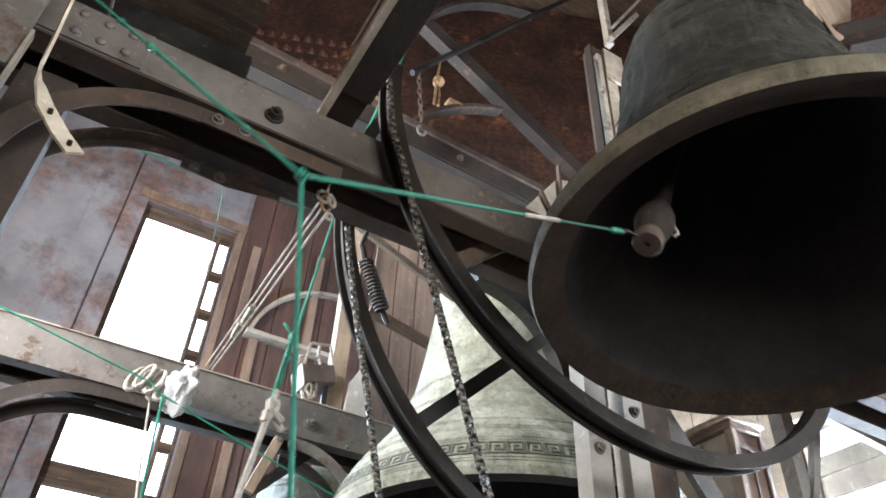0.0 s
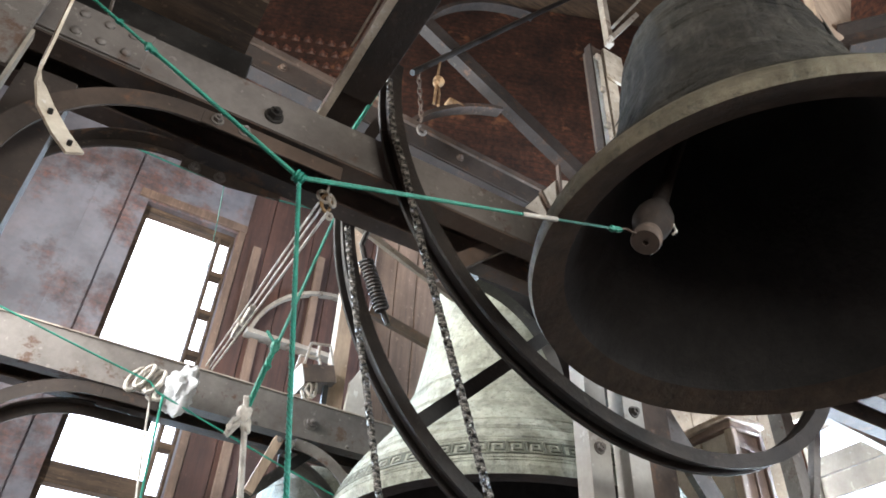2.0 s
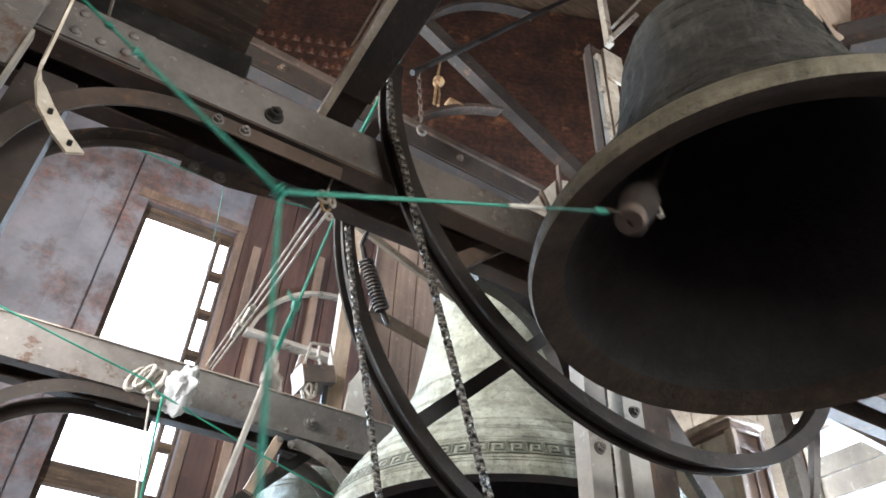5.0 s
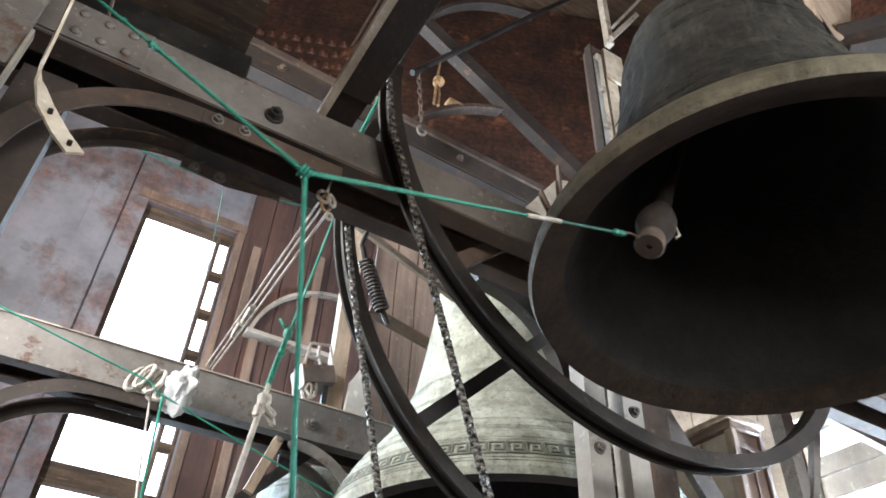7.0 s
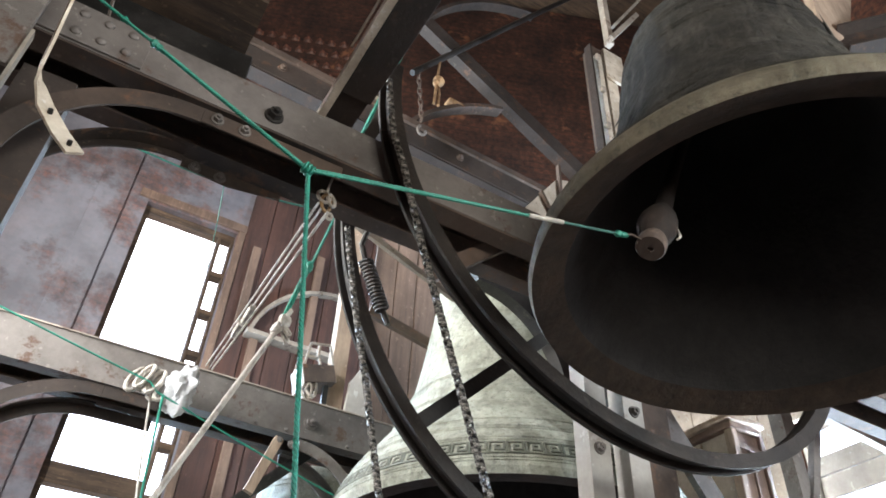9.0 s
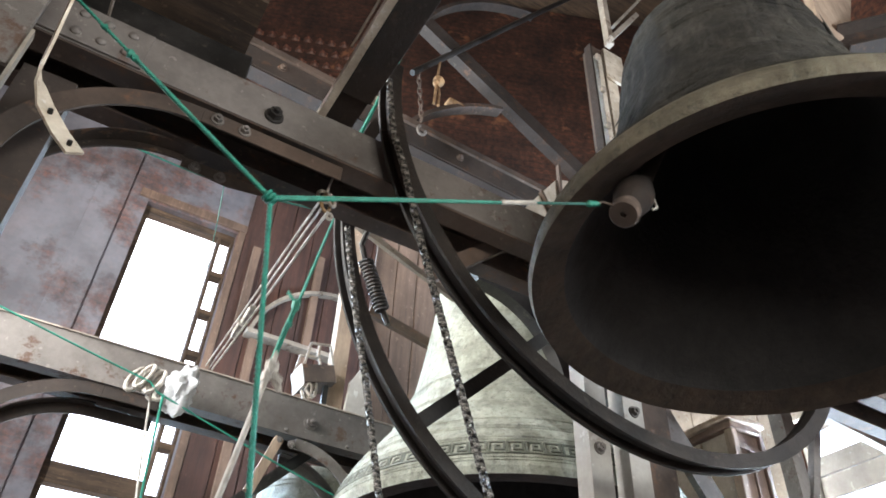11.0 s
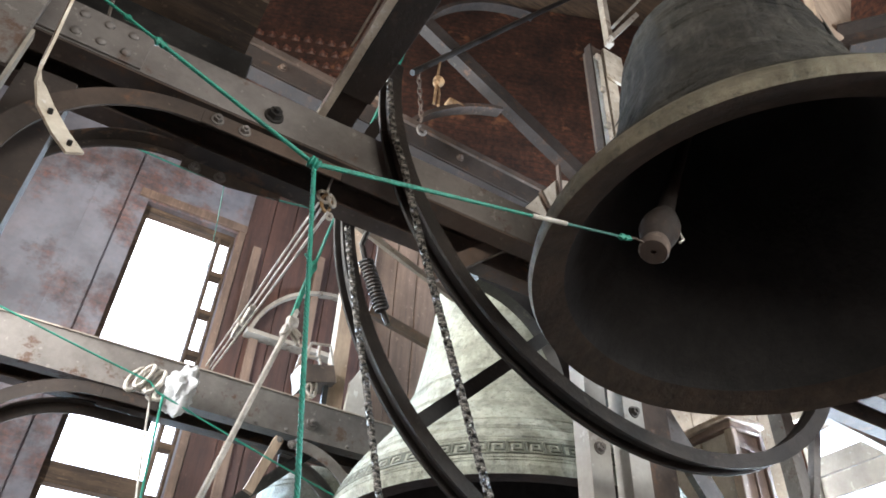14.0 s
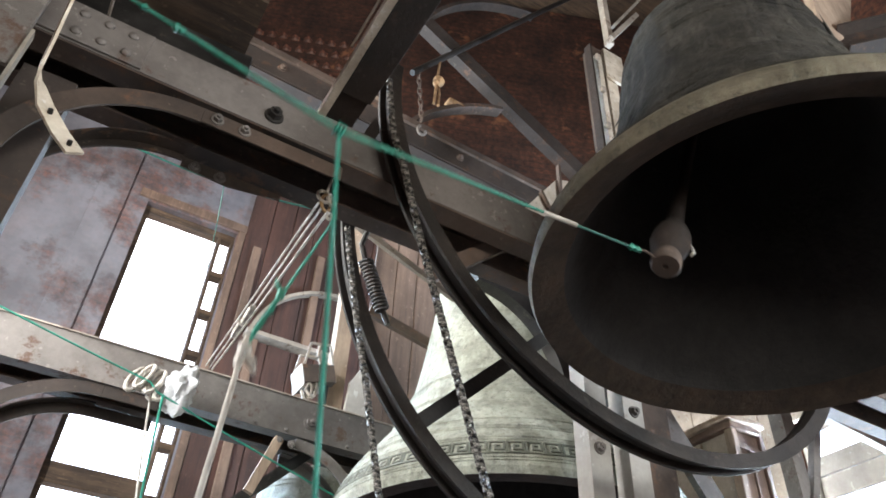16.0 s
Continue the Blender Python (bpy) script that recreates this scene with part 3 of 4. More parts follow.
W2 = wheel(BELL2, 1.948, 2.02, 3.566, 1.271, 160, 300, (224,))


def chain(points, label):
    """A greasy roller chain of separate links along a line."""
    pts = [Vector(p) for p in points]
    c = empty("chain", Matrix.Translation(pts[0]), label, "chain", "wheel chains")
    bm = bmesh.new()
    for s in (-1, 1):
        box(bm, -0.0095, 0.0095, s * 0.007 - 0.0018, s * 0.007 + 0.0018, -0.0095, 0.0095, 0.003)
    box(bm, -0.006, 0.006, -0.006, 0.006, -0.009, -0.001, 0.002)
    me = finish(bm, "link", CHAIN)
    k = 0
    for a, b in zip(pts, pts[1:]):
        n = max(1, int((b - a).length / 0.0155))
        q = (a - b).to_track_quat("Z", "Y").to_matrix().to_4x4()
        for j in range(n):
            ob = new("link", me)
            ob.parent = c
            ob.matrix_basis = Matrix.Translation(a.lerp(b, (j + 0.5) / n) - pts[0]) @ q @ pose(0, 0, 0, 14 * math.sin(k * 1.9), 0, 90 * (k % 2) + 25 * math.sin(k * 2.4))
            k += 1
    return c


chain([(0.592, 1.517, 3.667), (0.630, 1.517, 3.428), (0.680, 1.517, 3.298), (0.761, 1.517, 3.027), (0.885, 1.517, 2.658), (1.011, 1.517, 2.293), (1.129, 1.517, 1.953)], "greasy black roller chain hanging off the near wheel")
chain([(0.682, 1.96, 3.354), (0.716, 1.96, 3.198), (0.764, 1.96, 2.999), (0.829, 1.96, 2.761), (0.915, 1.96, 2.407), (0.99, 1.96, 2.1)], "greasy black roller chain hanging off the far wheel")


# ---- ornament on the far bell ----
def radius_at(prof, h):
    for (r0, h0), (r1, h1) in zip(prof, prof[1:]):
        if h0 <= h <= h1:
            return r0 + (r1 - r0) * (h - h0) / (h1 - h0)
    return prof[-1][0]


def ring_lines(parent, prof, heights, mat, size=0.006):
    for h in heights:
        r = radius_at(prof, h)
        part("moulding", revolve(bmesh.new(), [(r - 0.004, h - size), (r + size * 0.7, h - size * 0.5), (r + size * 0.7, h + size * 0.5), (r - 0.006, h + size)], 96, False), mat, parent)


def key_frieze(parent, prof, h0, h1, units, mat):
    """A raised Greek key that runs round the bell."""
    bm = bmesh.new()
    path = [(0.0, 0.0), (0.0, 1.0), (0.82, 1.0), (0.82, 0.28), (0.36, 0.28), (0.36, 0.66), (0.58, 0.66)]
    tail = [(0.0, 0.0), (1.0, 0.0)]

    def on(s, v):
        h = h0 + (h1 - h0) * v
        r = radius_at(prof, h)
        a = 2 * math.pi * s / units
        return Vector((math.cos(a) * r, math.sin(a) * r, h)), Vector((math.cos(a), math.sin(a), 0.45)).normalized()
    for k in range(units):
        for line in (path, tail):
            for (s0, v0), (s1, v1) in zip(line, line[1:]):
                p, n = on(k + s0, v0)
                q, _ = on(k + s1, v1)
                way = (q - p).normalized()
                bar(bm, rect(0.0075, 0.011), p - way * 0.0037, q + way * 0.0037, n)
    part("key_frieze", bm, mat, parent, "raised Greek key frieze", smooth=False)


# Darker than the bell: the shadows of the relief are put into its colour.
FRIEZE = worn("green bronze relief darkened for its shadows", (0.24, 0.25, 0.20), (0.16, 0.17, 0.135), (0.34, 0.35, 0.28), 0.6, 0.1, 6, 60)
key_frieze(BELL2, B2_OUT, 0.082, 0.136, 72, FRIEZE)
ring_lines(BELL2, B2_OUT, (0.055, 0.068, 0.155, 0.168, 0.222, 0.236, 0.285, 0.49, 0.505, 0.64, 0.655, 1.35, 1.40), BRONZE_GREEN)
ring_lines(BELL1, B1_OUT, (0.152, 0.20, 0.215, 0.40, 0.85, 0.87, 0.97, 1.0), BRONZE_DARK, 0.008)


def casting_scars(parent, prof, n, seed, mat, a0=150, a1=300):
    """Rough raised flakes and scars of the casting."""
    rnd = random.Random(seed)
    for _ in range(n):
        h = rnd.uniform(0.3, 1.05)
        a = radians(rnd.uniform(a0, a1))
        bm = bmesh.new()
        bmesh.ops.create_icosphere(bm, subdivisions=2, radius=1)
        s = (rnd.uniform(0.03, 0.10), 0.004, rnd.uniform(0.006, 0.014))
        tilt = rnd.uniform(-25, 25)
        for v in bm.verts:
            j = 1 + 0.5 * noise.noise(v.co * 2.3 + Vector((h * 9, a * 5, 0)))
            v.co = Vector((v.co.x * s[0] * j, v.co.y * s[1], v.co.z * s[2] * j))
        r = radius_at(prof, h)
        m = Matrix.Translation((math.cos(a) * r, math.sin(a) * r, h)) @ Matrix.Rotation(a + math.pi / 2, 4, "Z") @ Matrix.Rotation(radians(tilt), 4, "Y")
        bm.transform(m)
        part("casting_scar", bm, mat, parent)


def crown(parent, h, size):
    """The cast loops on a bell's head."""
    for k in range(6):
        a = math.pi * k / 3
        d = Vector((math.cos(a), math.sin(a), 0)) * size
        part("crown_loop", tube(bmesh.new(), [Vector((0, 0, h - 0.02)) + d * 1.0, Vector((0, 0, h + size * 0.8)) + d * 1.1, Vector((0, 0, h + size * 1.5)) + d * 0.6, Vector((0, 0, h + size * 1.7))], size * 0.2, 8), BRONZE_DARK, parent)


crown(BELL1, 1.26, 0.12)
crown(BELL2, 1.74, 0.14)
casting_scars(BELL1, B1_OUT, 26, 4, BRONZE_DARK)


def small_bell():
    out = [(0.60, 0.0), (0.61, 0.03), (0.56, 0.13), (0.47, 0.27), (0.41, 0.42), (0.37, 0.60), (0.34, 0.76), (0.30, 0.83), (0.2, 0.87), (0.05, 0.88)]
    inn = [(0.55, 0.0), (0.5, 0.1), (0.4, 0.35), (0.33, 0.7), (0.05, 0.8)]
    b = bell("bell", 1.62, 4.45, 2.58, out, inn, BRONZE_GREEN, BRONZE_GREEN, BRONZE_INNER_SHADE, "small grey-green bronze bell behind the far girder", 0.03)
    ring_lines(b, out, (0.1, 0.16, 0.7, 0.73), BRONZE_GREEN, 0.005)


small_bell()


# ---- braces and fittings of the frame ----
def flat(name, a, b, w, t, mat, label, category="brace", up=(0, -1, 0), group=""):
    return thing(name, bar(bmesh.new(), rect(w, t), a, b, up), mat, label, category, group)


flat("frame_brace", (0.66, 2.3, 3.76), (1.35, 2.3, 3.50), 0.03, 0.02, STEEL_PALE, "pale thin slanting brace behind the girder")
flat("frame_brace", (0.95, 1.80, 3.15), (1.50, 1.80, 3.645), 0.06, 0.03, STEEL_BROWN, "brown slanting flat brace under the girder")
flat("frame_brace", (1.28, 3.1, 3.87), (2.0, 3.1, 3.72), 0.06, 0.03, STEEL_BROWN, "brown brace at the end of a coil spring")
flat("frame_brace", (0.95, 3.88, 2.95), (1.35, 3.88, 3.35), 0.06, 0.015, STEEL_DARK, "dark flat brace below the far girder")
flat("timber_strut", (0.99, 3.70, 2.98), (1.10, 3.70, 3.30), 0.05, 0.03, WOOD_PALE, "pale timber strut below the far girder", "strut")


def yoke():
    """The dark headstock that carries the far bell."""
    y = empty("headstock", pose(2.04, 2.32, 3.5), "dark iron headstock over the far bell", "headstock")
    bm = hoop(bmesh.new(), rect(0.30, 0.07), -0.554, 0.0, -0.305, 0.605, 5, 93, 36)
    part("arch", bm, STEEL_DARK, y)
    part("arm", bar(bmesh.new(), rect(0.10, 0.10), (-0.56, 0.0, 0.36), (0.6, 0.0, 0.36)), STEEL_DARK, y)
    part("arm", bar(bmesh.new(), rect(0.06, 0.10), (-0.66, -0.06, 0.24), (-0.1, -0.06, 0.50)), STEEL_BROWN, y)
    for x, z in ((-0.45, 0.24), (-0.3, 0.27), (-0.15, 0.22)):
        bolt(y, (x, -0.036, z), (0, -1, 0), 0.028, STEEL_DARK)
    return y


yoke()


def spring():
    s = empty("coil_spring", pose(0.88, 2.2, 3.39), "black greased coil spring on a hook", "spring")
    a, b = Vector((-0.015, 0, 0.05)), Vector((0.085, 0, -0.16))
    way = (b - a).normalized()
    u = way.cross(Vector((0, 1, 0))).normalized()
    pts = [a.lerp(b, k / 150) + (u * math.cos(k * 0.62) + Vector((0, 1, 0)) * math.sin(k * 0.62)) * 0.026 for k in range(151)]
    part("coil", tube(bmesh.new(), pts, 0.0065, 6), BLACK, s)
    part("upper_hook", tube(bmesh.new(), [(-0.06, -0.27, 0.115), (-0.05, -0.1, 0.17), (-0.04, 0, 0.12), a], 0.012, 8), BLACK, s)
    part("lower_hook", tube(bmesh.new(), [b, (0.105, 0, -0.2), (0.112, 0, -0.215)], 0.013, 8), BLACK, s)
    return s


spring()


def gusset():
    g = empty("gusset_plate", pose(1.44, 1.9, 3.76), "pale painted gusset plate with ribs", "plate")
    bm = bmesh.new()
    sweep(bm, [(-0.012, 0.0), (0.09, -0.03), (0.16, 0.04), (0.25, 0.22), (0.275, 0.34), (0.205, 0.315)], [(Vector((0, 0, 0)), Vector((1, 0, 0)), Vector((0, 0, 1))), (Vector((0, 0.012, 0)), Vector((1, 0, 0)), Vector((0, 0, 1)))])
    part("plate", bm, PAINT, g)
    part("rib", bar(bmesh.new(), rect(0.014, 0.02), (0.212, -0.010, 0.40), (0.212, -0.010, 0.17), (0, -1, 0)), STEEL_BROWN, g)
    part("rib", bar(bmesh.new(), rect(0.016, 0.02), (0.097, -0.010, 0.165), (0.150, -0.010, 0.06), (0, -1, 0)), WOOD, g)
    part("stem", box(bmesh.new(), 0.12, 0.17, 0.013, 0.03, -0.254, 0.22, 0.002), STEEL_BROWN, g)
    return g


gusset()


def upper_plates():
    p = empty("bolted_plates", pose(1.955, 1.89, 3.953) @ Matrix.Scale(0.905, 4), "pale bolted plates on the tall brown post", "plate")
    part("edge_angle", box(bmesh.new(), 0.045, 0.085, -0.03, 0.03, -0.6, 1.47, 0.003), PAINT, p)
    part("dark_edge", box(bmesh.new(), -0.005, 0.012, -0.03, 0.03, -0.6, 1.54, 0.003), UMBER, p)
    part("plate", box(bmesh.new(), 0.115, 0.205, -0.02, 0.0, -0.6, 1.55, 0.003), PAINT, p)
    part("plate", box(bmesh.new(), 0.10, 0.26, -0.042, -0.022, 1.25, 1.55, 0.003), PAINT, p)
    for z in (0.72, 1.05, 1.38):
        part("clip", box(bmesh.new(), 0.02, 0.055, -0.055, -0.03, z, z + 0.045, 0.006), STEEL_PALE, p)
    part("ledge", bar(bmesh.new(), rect(0.035, 0.06), (0.19, -0.03, 1.72), (0.50, -0.03, 2.25), (0, -1, 0)), STEEL_PALE, p)
    part("upright", bar(bmesh.new(), rect(0.045, 0.05), (0.235, 0.02, 1.75), (0.235, 0.02, 3.0), (0, -1, 0)), STEEL_PALE, p)
    part("rung", bar(bmesh.new(), rect(0.02, 0.05), (0.29, 0.0, 2.0), (0.62, 0.0, 2.6), (0, -1, 0)), STEEL_PALE, p)
    return p


upper_plates()
thing("grey_board", sweep(bmesh.new(), [(1.475, 3.57), (1.63, 3.57), (1.62, 3.98), (1.56, 3.93), (1.49, 3.80)], [(Vector((0, 3.76, 0)), Vector((1, 0, 0)), Vector((0, 0, 1))), (Vector((0, 3.79, 0)), Vector((1, 0, 0)), Vector((0, 0, 1)))]), PLASTER, "pale grey board with a cut corner on the far girder", "board", smooth=False)
FACE = [(Vector((0, 1.0, 0)), Vector((1, 0, 0)), Vector((0, 0, 1))), (Vector((0, 1.05, 0)), Vector((1, 0, 0)), Vector((0, 0, 1)))]
thing("pale_board", sweep(bmesh.new(), [(2.79, 5.13), (2.86, 5.0), (3.12, 5.28), (3.42, 5.90), (3.30, 6.2), (2.90, 6.2), (2.86, 5.45)], FACE), WOOD_PALE, "pale timber board slanting above the near bell", "board", smooth=False)
thing("roof_steel", bar(bmesh.new(), ibeam(0.2, 0.16, 0.014), (3.0, 1.02, 5.0), (4.6, -0.6, 5.2)), STEEL_RUST, "dark steel beam above the near bell", "beam")


def strap():
    s = empty("bent_strap", pose(-0.26, 1.2, 2.95), "pale rusty flat strap, bent and drilled, hanging free", "strap")
    way = [(-0.018, 0.56, 0), (-0.018, 0.037, 0), (-0.012, -0.04, 0), (-0.007, -0.099, 0), (-0.003, -0.16, 0), (0.001, -0.193, 0.12), (0.014, -0.228, 0.5), (0.040, -0.276, 0.9), (0.084, -0.326, 1), (0.123, -0.360, 1)]
    rows = []
    for x, z, f in way:
        u = Vector((1, 0.25, 0)).lerp(Vector((0.2, -1, 0.3)), f).normalized()
        v = Vector((0.25, -1, 0)).lerp(Vector((-0.72, 0, -0.69)), f).normalized()
        rows.append((Vector((x, 0, z)), u, (v - u * v.dot(u)).normalized()))
    part("upper_strip", sweep(bmesh.new(), rect(0.006, 0.028), rows[:6]), PAINT, s)
    part("lower_strip", sweep(bmesh.new(), rect(0.006, 0.038), rows[5:]), PAINT, s, "twisted drilled end")
    part("hanger", bar(bmesh.new(), rect(0.006, 0.03), (-0.018, 0, 0.555), (-0.018, 0.46, 0.563), (0, 0, 1)), STEEL_PALE, s)
    for x, z in ((0.054, -0.291), (0.108, -0.347)):
        b2 = bmesh.new()
        bmesh.ops.create_cone(b2, cap_ends=True, segments=10, radius1=0.005, radius2=0.005, depth=0.009, matrix=Matrix.Translation((x, -0.008, z)) @ Matrix.Rotation(radians(70), 4, "X"))
        part("hole", b2, STEEL_DARK, s)
    return s


strap()
thing("edge_flat", bar(bmesh.new(), rect(0.008, 0.03), (-0.362, 1.43, 2.65), (-0.362, 1.43, 3.08), (0, -1, 0)), STEEL_PALE, "pale worn flat bar by the window side", "bar")
thing("side_plate", box(bmesh.new(), -1.6, -0.37, 1.42, 1.44, 2.95, 3.42, 0.004), STEEL, "grey steel side plate with rivets", "plate", smooth=False)
post("frame_post", -0.43, -0.28, 1.79, 0.0, 3.33, STEEL_RUST, "dark rusty steel post under the curved brace")


# ---- on and round the far girder ----
def lamp_box():
    b = empty("tool_box", pose(1.27, 3.80, 3.568), "open grey metal box on the far girder", "box")
    tilt = pose(0, 0, 0.235, 0, -16, 0)
    for x0, x1, y0, y1, z0, z1 in ((-0.10, 0.10, -0.07, -0.062, -0.085, 0.03), (-0.10, -0.092, -0.062, 0.11, -0.085, 0.03), (0.092, 0.10, -0.062, 0.11, -0.085, 0.03), (-0.092, 0.092, 0.102, 0.11, -0.085, 0.03), (-0.092, 0.092, -0.062, 0.102, -0.085, -0.078)):
        bm = box(bmesh.new(), x0, x1, y0, y1, z0, z1, 0.002)
        bm.transform(tilt)
        part("panel", bm, STEEL_BROWN, b)
    for a, c in (((-0.09, -0.066, 0.03), (-0.03, -0.066, 0.17)), ((0.096, -0.066, 0.03), (0.096, -0.066, 0.16)), ((-0.03, -0.066, 0.17), (0.096, -0.066, 0.16)), ((-0.09, 0.106, 0.03), (-0.03, 0.106, 0.17)), ((0.096, 0.106, 0.03), (0.096, 0.106, 0.16)), ((-0.03, 0.106, 0.17), (0.096, 0.106, 0.16))):
        bm = bar(bmesh.new(), rect(0.014, 0.010), a, c, (0, -1, 0))
        bm.transform(tilt)
        part("rim_bar", bm, STEEL_PALE, b, "pale angle-iron rim")
    # Pale flap added so that the box's left side looks lit.
    bm = box(bmesh.new(), -0.108, -0.101, -0.07, 0.11, -0.10, 0.035, 0.002)
    bm.transform(tilt)
    part("side_flap", bm, STEEL_PALE, b, "side flap coloured pale as if lit")
    part("leg", box(bmesh.new(), -0.06, -0.03, -0.03, 0.0, 0.0, 0.17, 0.003), STEEL_DARK, b)
    part("leg", box(bmesh.new(), 0.06, 0.09, -0.03, 0.0, 0.0, 0.20, 0.003), STEEL_DARK, b)
    part("handle", tube(bmesh.new(), [(0.02, 0.05, 0.38), (0.02, 0.05, 0.47)], 0.010), STEEL_PALE, b)
    rnd = random.Random(5)
    bm = bmesh.new()
    for k in range(4):
        c = Vector((-0.03 + rnd.uniform(-0.02, 0.02), -0.05, 0.08 + rnd.uniform(-0.03, 0.03)))
        tube(bm, [c + Vector((0.030 * math.cos(j * 0.63), 0.012 * math.sin(j * 1.3 + k), 0.055 * math.sin(j * 0.63))) for j in range(11)], 0.009, 6)
    part("rope_knot", bm, STEEL_PALE, b, "knotted off-white rope")
    return b


lamp_box()


def rope_bundle():
    """A coil of pale rope with a rag, tied to the far girder."""
    b = empty("rope_bundle", pose(0.40, 3.60, 3.36), "coil of pale rope tied up with a grey rag", "rope bundle")
    rnd = random.Random(8)
    for k in range(7):
        c = Vector((-0.10 + 0.028 * k, -0.02 * (k % 2), 0.02 * math.sin(k)))
        ph = rnd.uniform(-0.3, 0.3)
        pts = [c + Vector((0.030 * math.cos(a + ph) + 0.03 * math.sin(a), 0.035 * math.sin(a), 0.085 * math.sin(a + ph))) for a in [2 * math.pi * j / 18 for j in range(19)]]
        part("loop", tube(bmesh.new(), pts, 0.011, 7), WHITE, b)
    bm = bmesh.new()
    bmesh.ops.create_icosphere(bm, subdivisions=4, radius=1)
    for v in bm.verts:
        p = v.co.copy()
        f = 1 + 0.45 * noise.noise(p * 1.7) + 0.22 * noise.noise(p * 4.3) + 0.09 * noise.noise(p * 9)
        v.co = Vector((0.12 + p.x * 0.078 * f, -0.02 + p.y * 0.05 * f, 0.01 + p.z * 0.115 * f - 0.25 * max(0, -p.z) * 0.12 + 0.25 * p.x * 0.1))
    part("rag", bm, RAG, b, "crumpled grey rag")
    part("tail", tube(bmesh.new(), sag((-0.02, -0.02, -0.05), (0.06, -0.08, -0.62), 0.02), 0.006, 6), WHITE, b)
    return b


rope_bundle()


def cord(name, points, r, mat, label, m=None):
    return thing(name, tube(bmesh.new(), points, r, 6), mat, label, "rope", "slack cords")


cord("slack_cord", sag((-1.55, 3.55, 3.80), (0.36, 3.55, 3.34), 0.02) + sag((0.40, 3.55, 3.30), (1.85, 3.55, 2.90), 0.015), 0.0052, GREEN, "thin green cord stretched past the rope bundle")
cord("slack_cord", sag((-0.2, 3.0, 4.26), (0.34, 3.0, 4.245), 0.01) + sag((0.36, 3.0, 4.245), (1.0, 3.0, 4.36), 0.015), 0.006, GREEN_DARK, "faded green cord under the ceiling steel")
cord("slack_cord", [(0.345, 3.0, 4.245), (0.37, 3.0, 3.97), (0.39, 3.02, 3.75), (0.41, 3.3, 3.45)], 0.0026, GREEN_DARK, "thin faded cord dropping from the upper cord")
cord("slack_cord", [(0.43, 3.5, 3.26), (0.45, 3.5, 3.0), (0.475, 3.5, 2.70), (0.49, 3.5, 2.3)], 0.006, GREEN, "green cord end hanging from the rope bundle")
cord("slack_cord", [(0.75, 5.192, 2.7), (1.02, 5.192, 3.8)], 0.008, WHITE, "pale cord along the brick wall")


def tackle():
    """Shackle with a knotted rope, and three tight lines to the far girder."""
    t = empty("rope_tackle", pose(0.54, 1.80, 3.34), "rusty shackle with pale lines to the far girder", "tackle")
    part("hook", tube(bmesh.new(), [(0.005, 0, 0.06), (0.0, 0, 0.02), (-0.004, 0, -0.02)], 0.005, 6), STEEL_PALE, t)
    for k, (x, z, s) in enumerate(((-0.012, -0.04, 1.0), (0.016, -0.045, 0.8), (0.0, -0.065, 0.9))):
        pts = [(x + 0.022 * s * math.cos(a), 0.012 * math.sin(a + k), z + 0.034 * s * math.sin(a)) for a in [2 * math.pi * j / 14 for j in range(15)]]
        part("loop", tube(bmesh.new(), pts, 0.0065, 6), TAN if k == 2 else STEEL_PALE, t)
    for k, (a, b, r) in enumerate((((-0.026, 0, -0.075), (0.075, 1.86, 0.232), 0.004), ((-0.012, 0, -0.09), (0.095, 1.86, 0.225), 0.004), ((0.01, 0, -0.10), (0.11, 1.86, 0.215), 0.005))):
        part("line", tube(bmesh.new(), sag(a, b, 0.004 * k), r, 6), WHITE, t)
    pts = [(0.018 + 0.010 * math.cos(a), 0.0, -0.115 + 0.012 * math.sin(a)) for a in [2 * math.pi * j / 10 for j in range(11)]]
    part("knot", tube(bmesh.new(), pts, 0.006, 6), WHITE, t)
    for f in (0.55, 0.66):
        p = Vector((0.0, 0, -0.09)).lerp(Vector((0.092, 1.86, 0.225)), f)
        part("rag_knot", tube(bmesh.new(), [p - Vector((0.006, 0.09, 0.015)), p, p + Vector((0.010, 0.09, 0.016))], 0.016, 7), WHITE, t)
    return t


tackle()


def twine():
    t = empty("knotted_twine", pose(1.447, 2.8, 5.61), "orange-brown knotted twine hanging from a brace", "twine")
    part("strand", tube(bmesh.new(), [(0.005, 0, 0.28), (-0.008, 0, 0.05), (-0.02, 0, -0.21)], 0.011, 6), TAN, t)
    part("strand", tube(bmesh.new(), [(0.0, 0.01, 0.06), (0.014, 0, -0.08), (0.012, 0, -0.21)], 0.011, 6), TAN, t)
    bm = bmesh.new()
    bmesh.ops.create_icosphere(bm, subdivisions=3, radius=0.036)
    for v in bm.verts:
        v.co *= 1 + 0.25 * math.sin(v.co.z * 130 + v.co.x * 60)
    bm.transform(Matrix.Translation((0, 0, 0.03)))
    part("knot", bm, TAN, t)
    part("tied_end", box(bmesh.new(), 0.15, 0.27, 0.10, 0.18, 0.055, 0.085, 0.010), TAN, t)
    return t


twine()


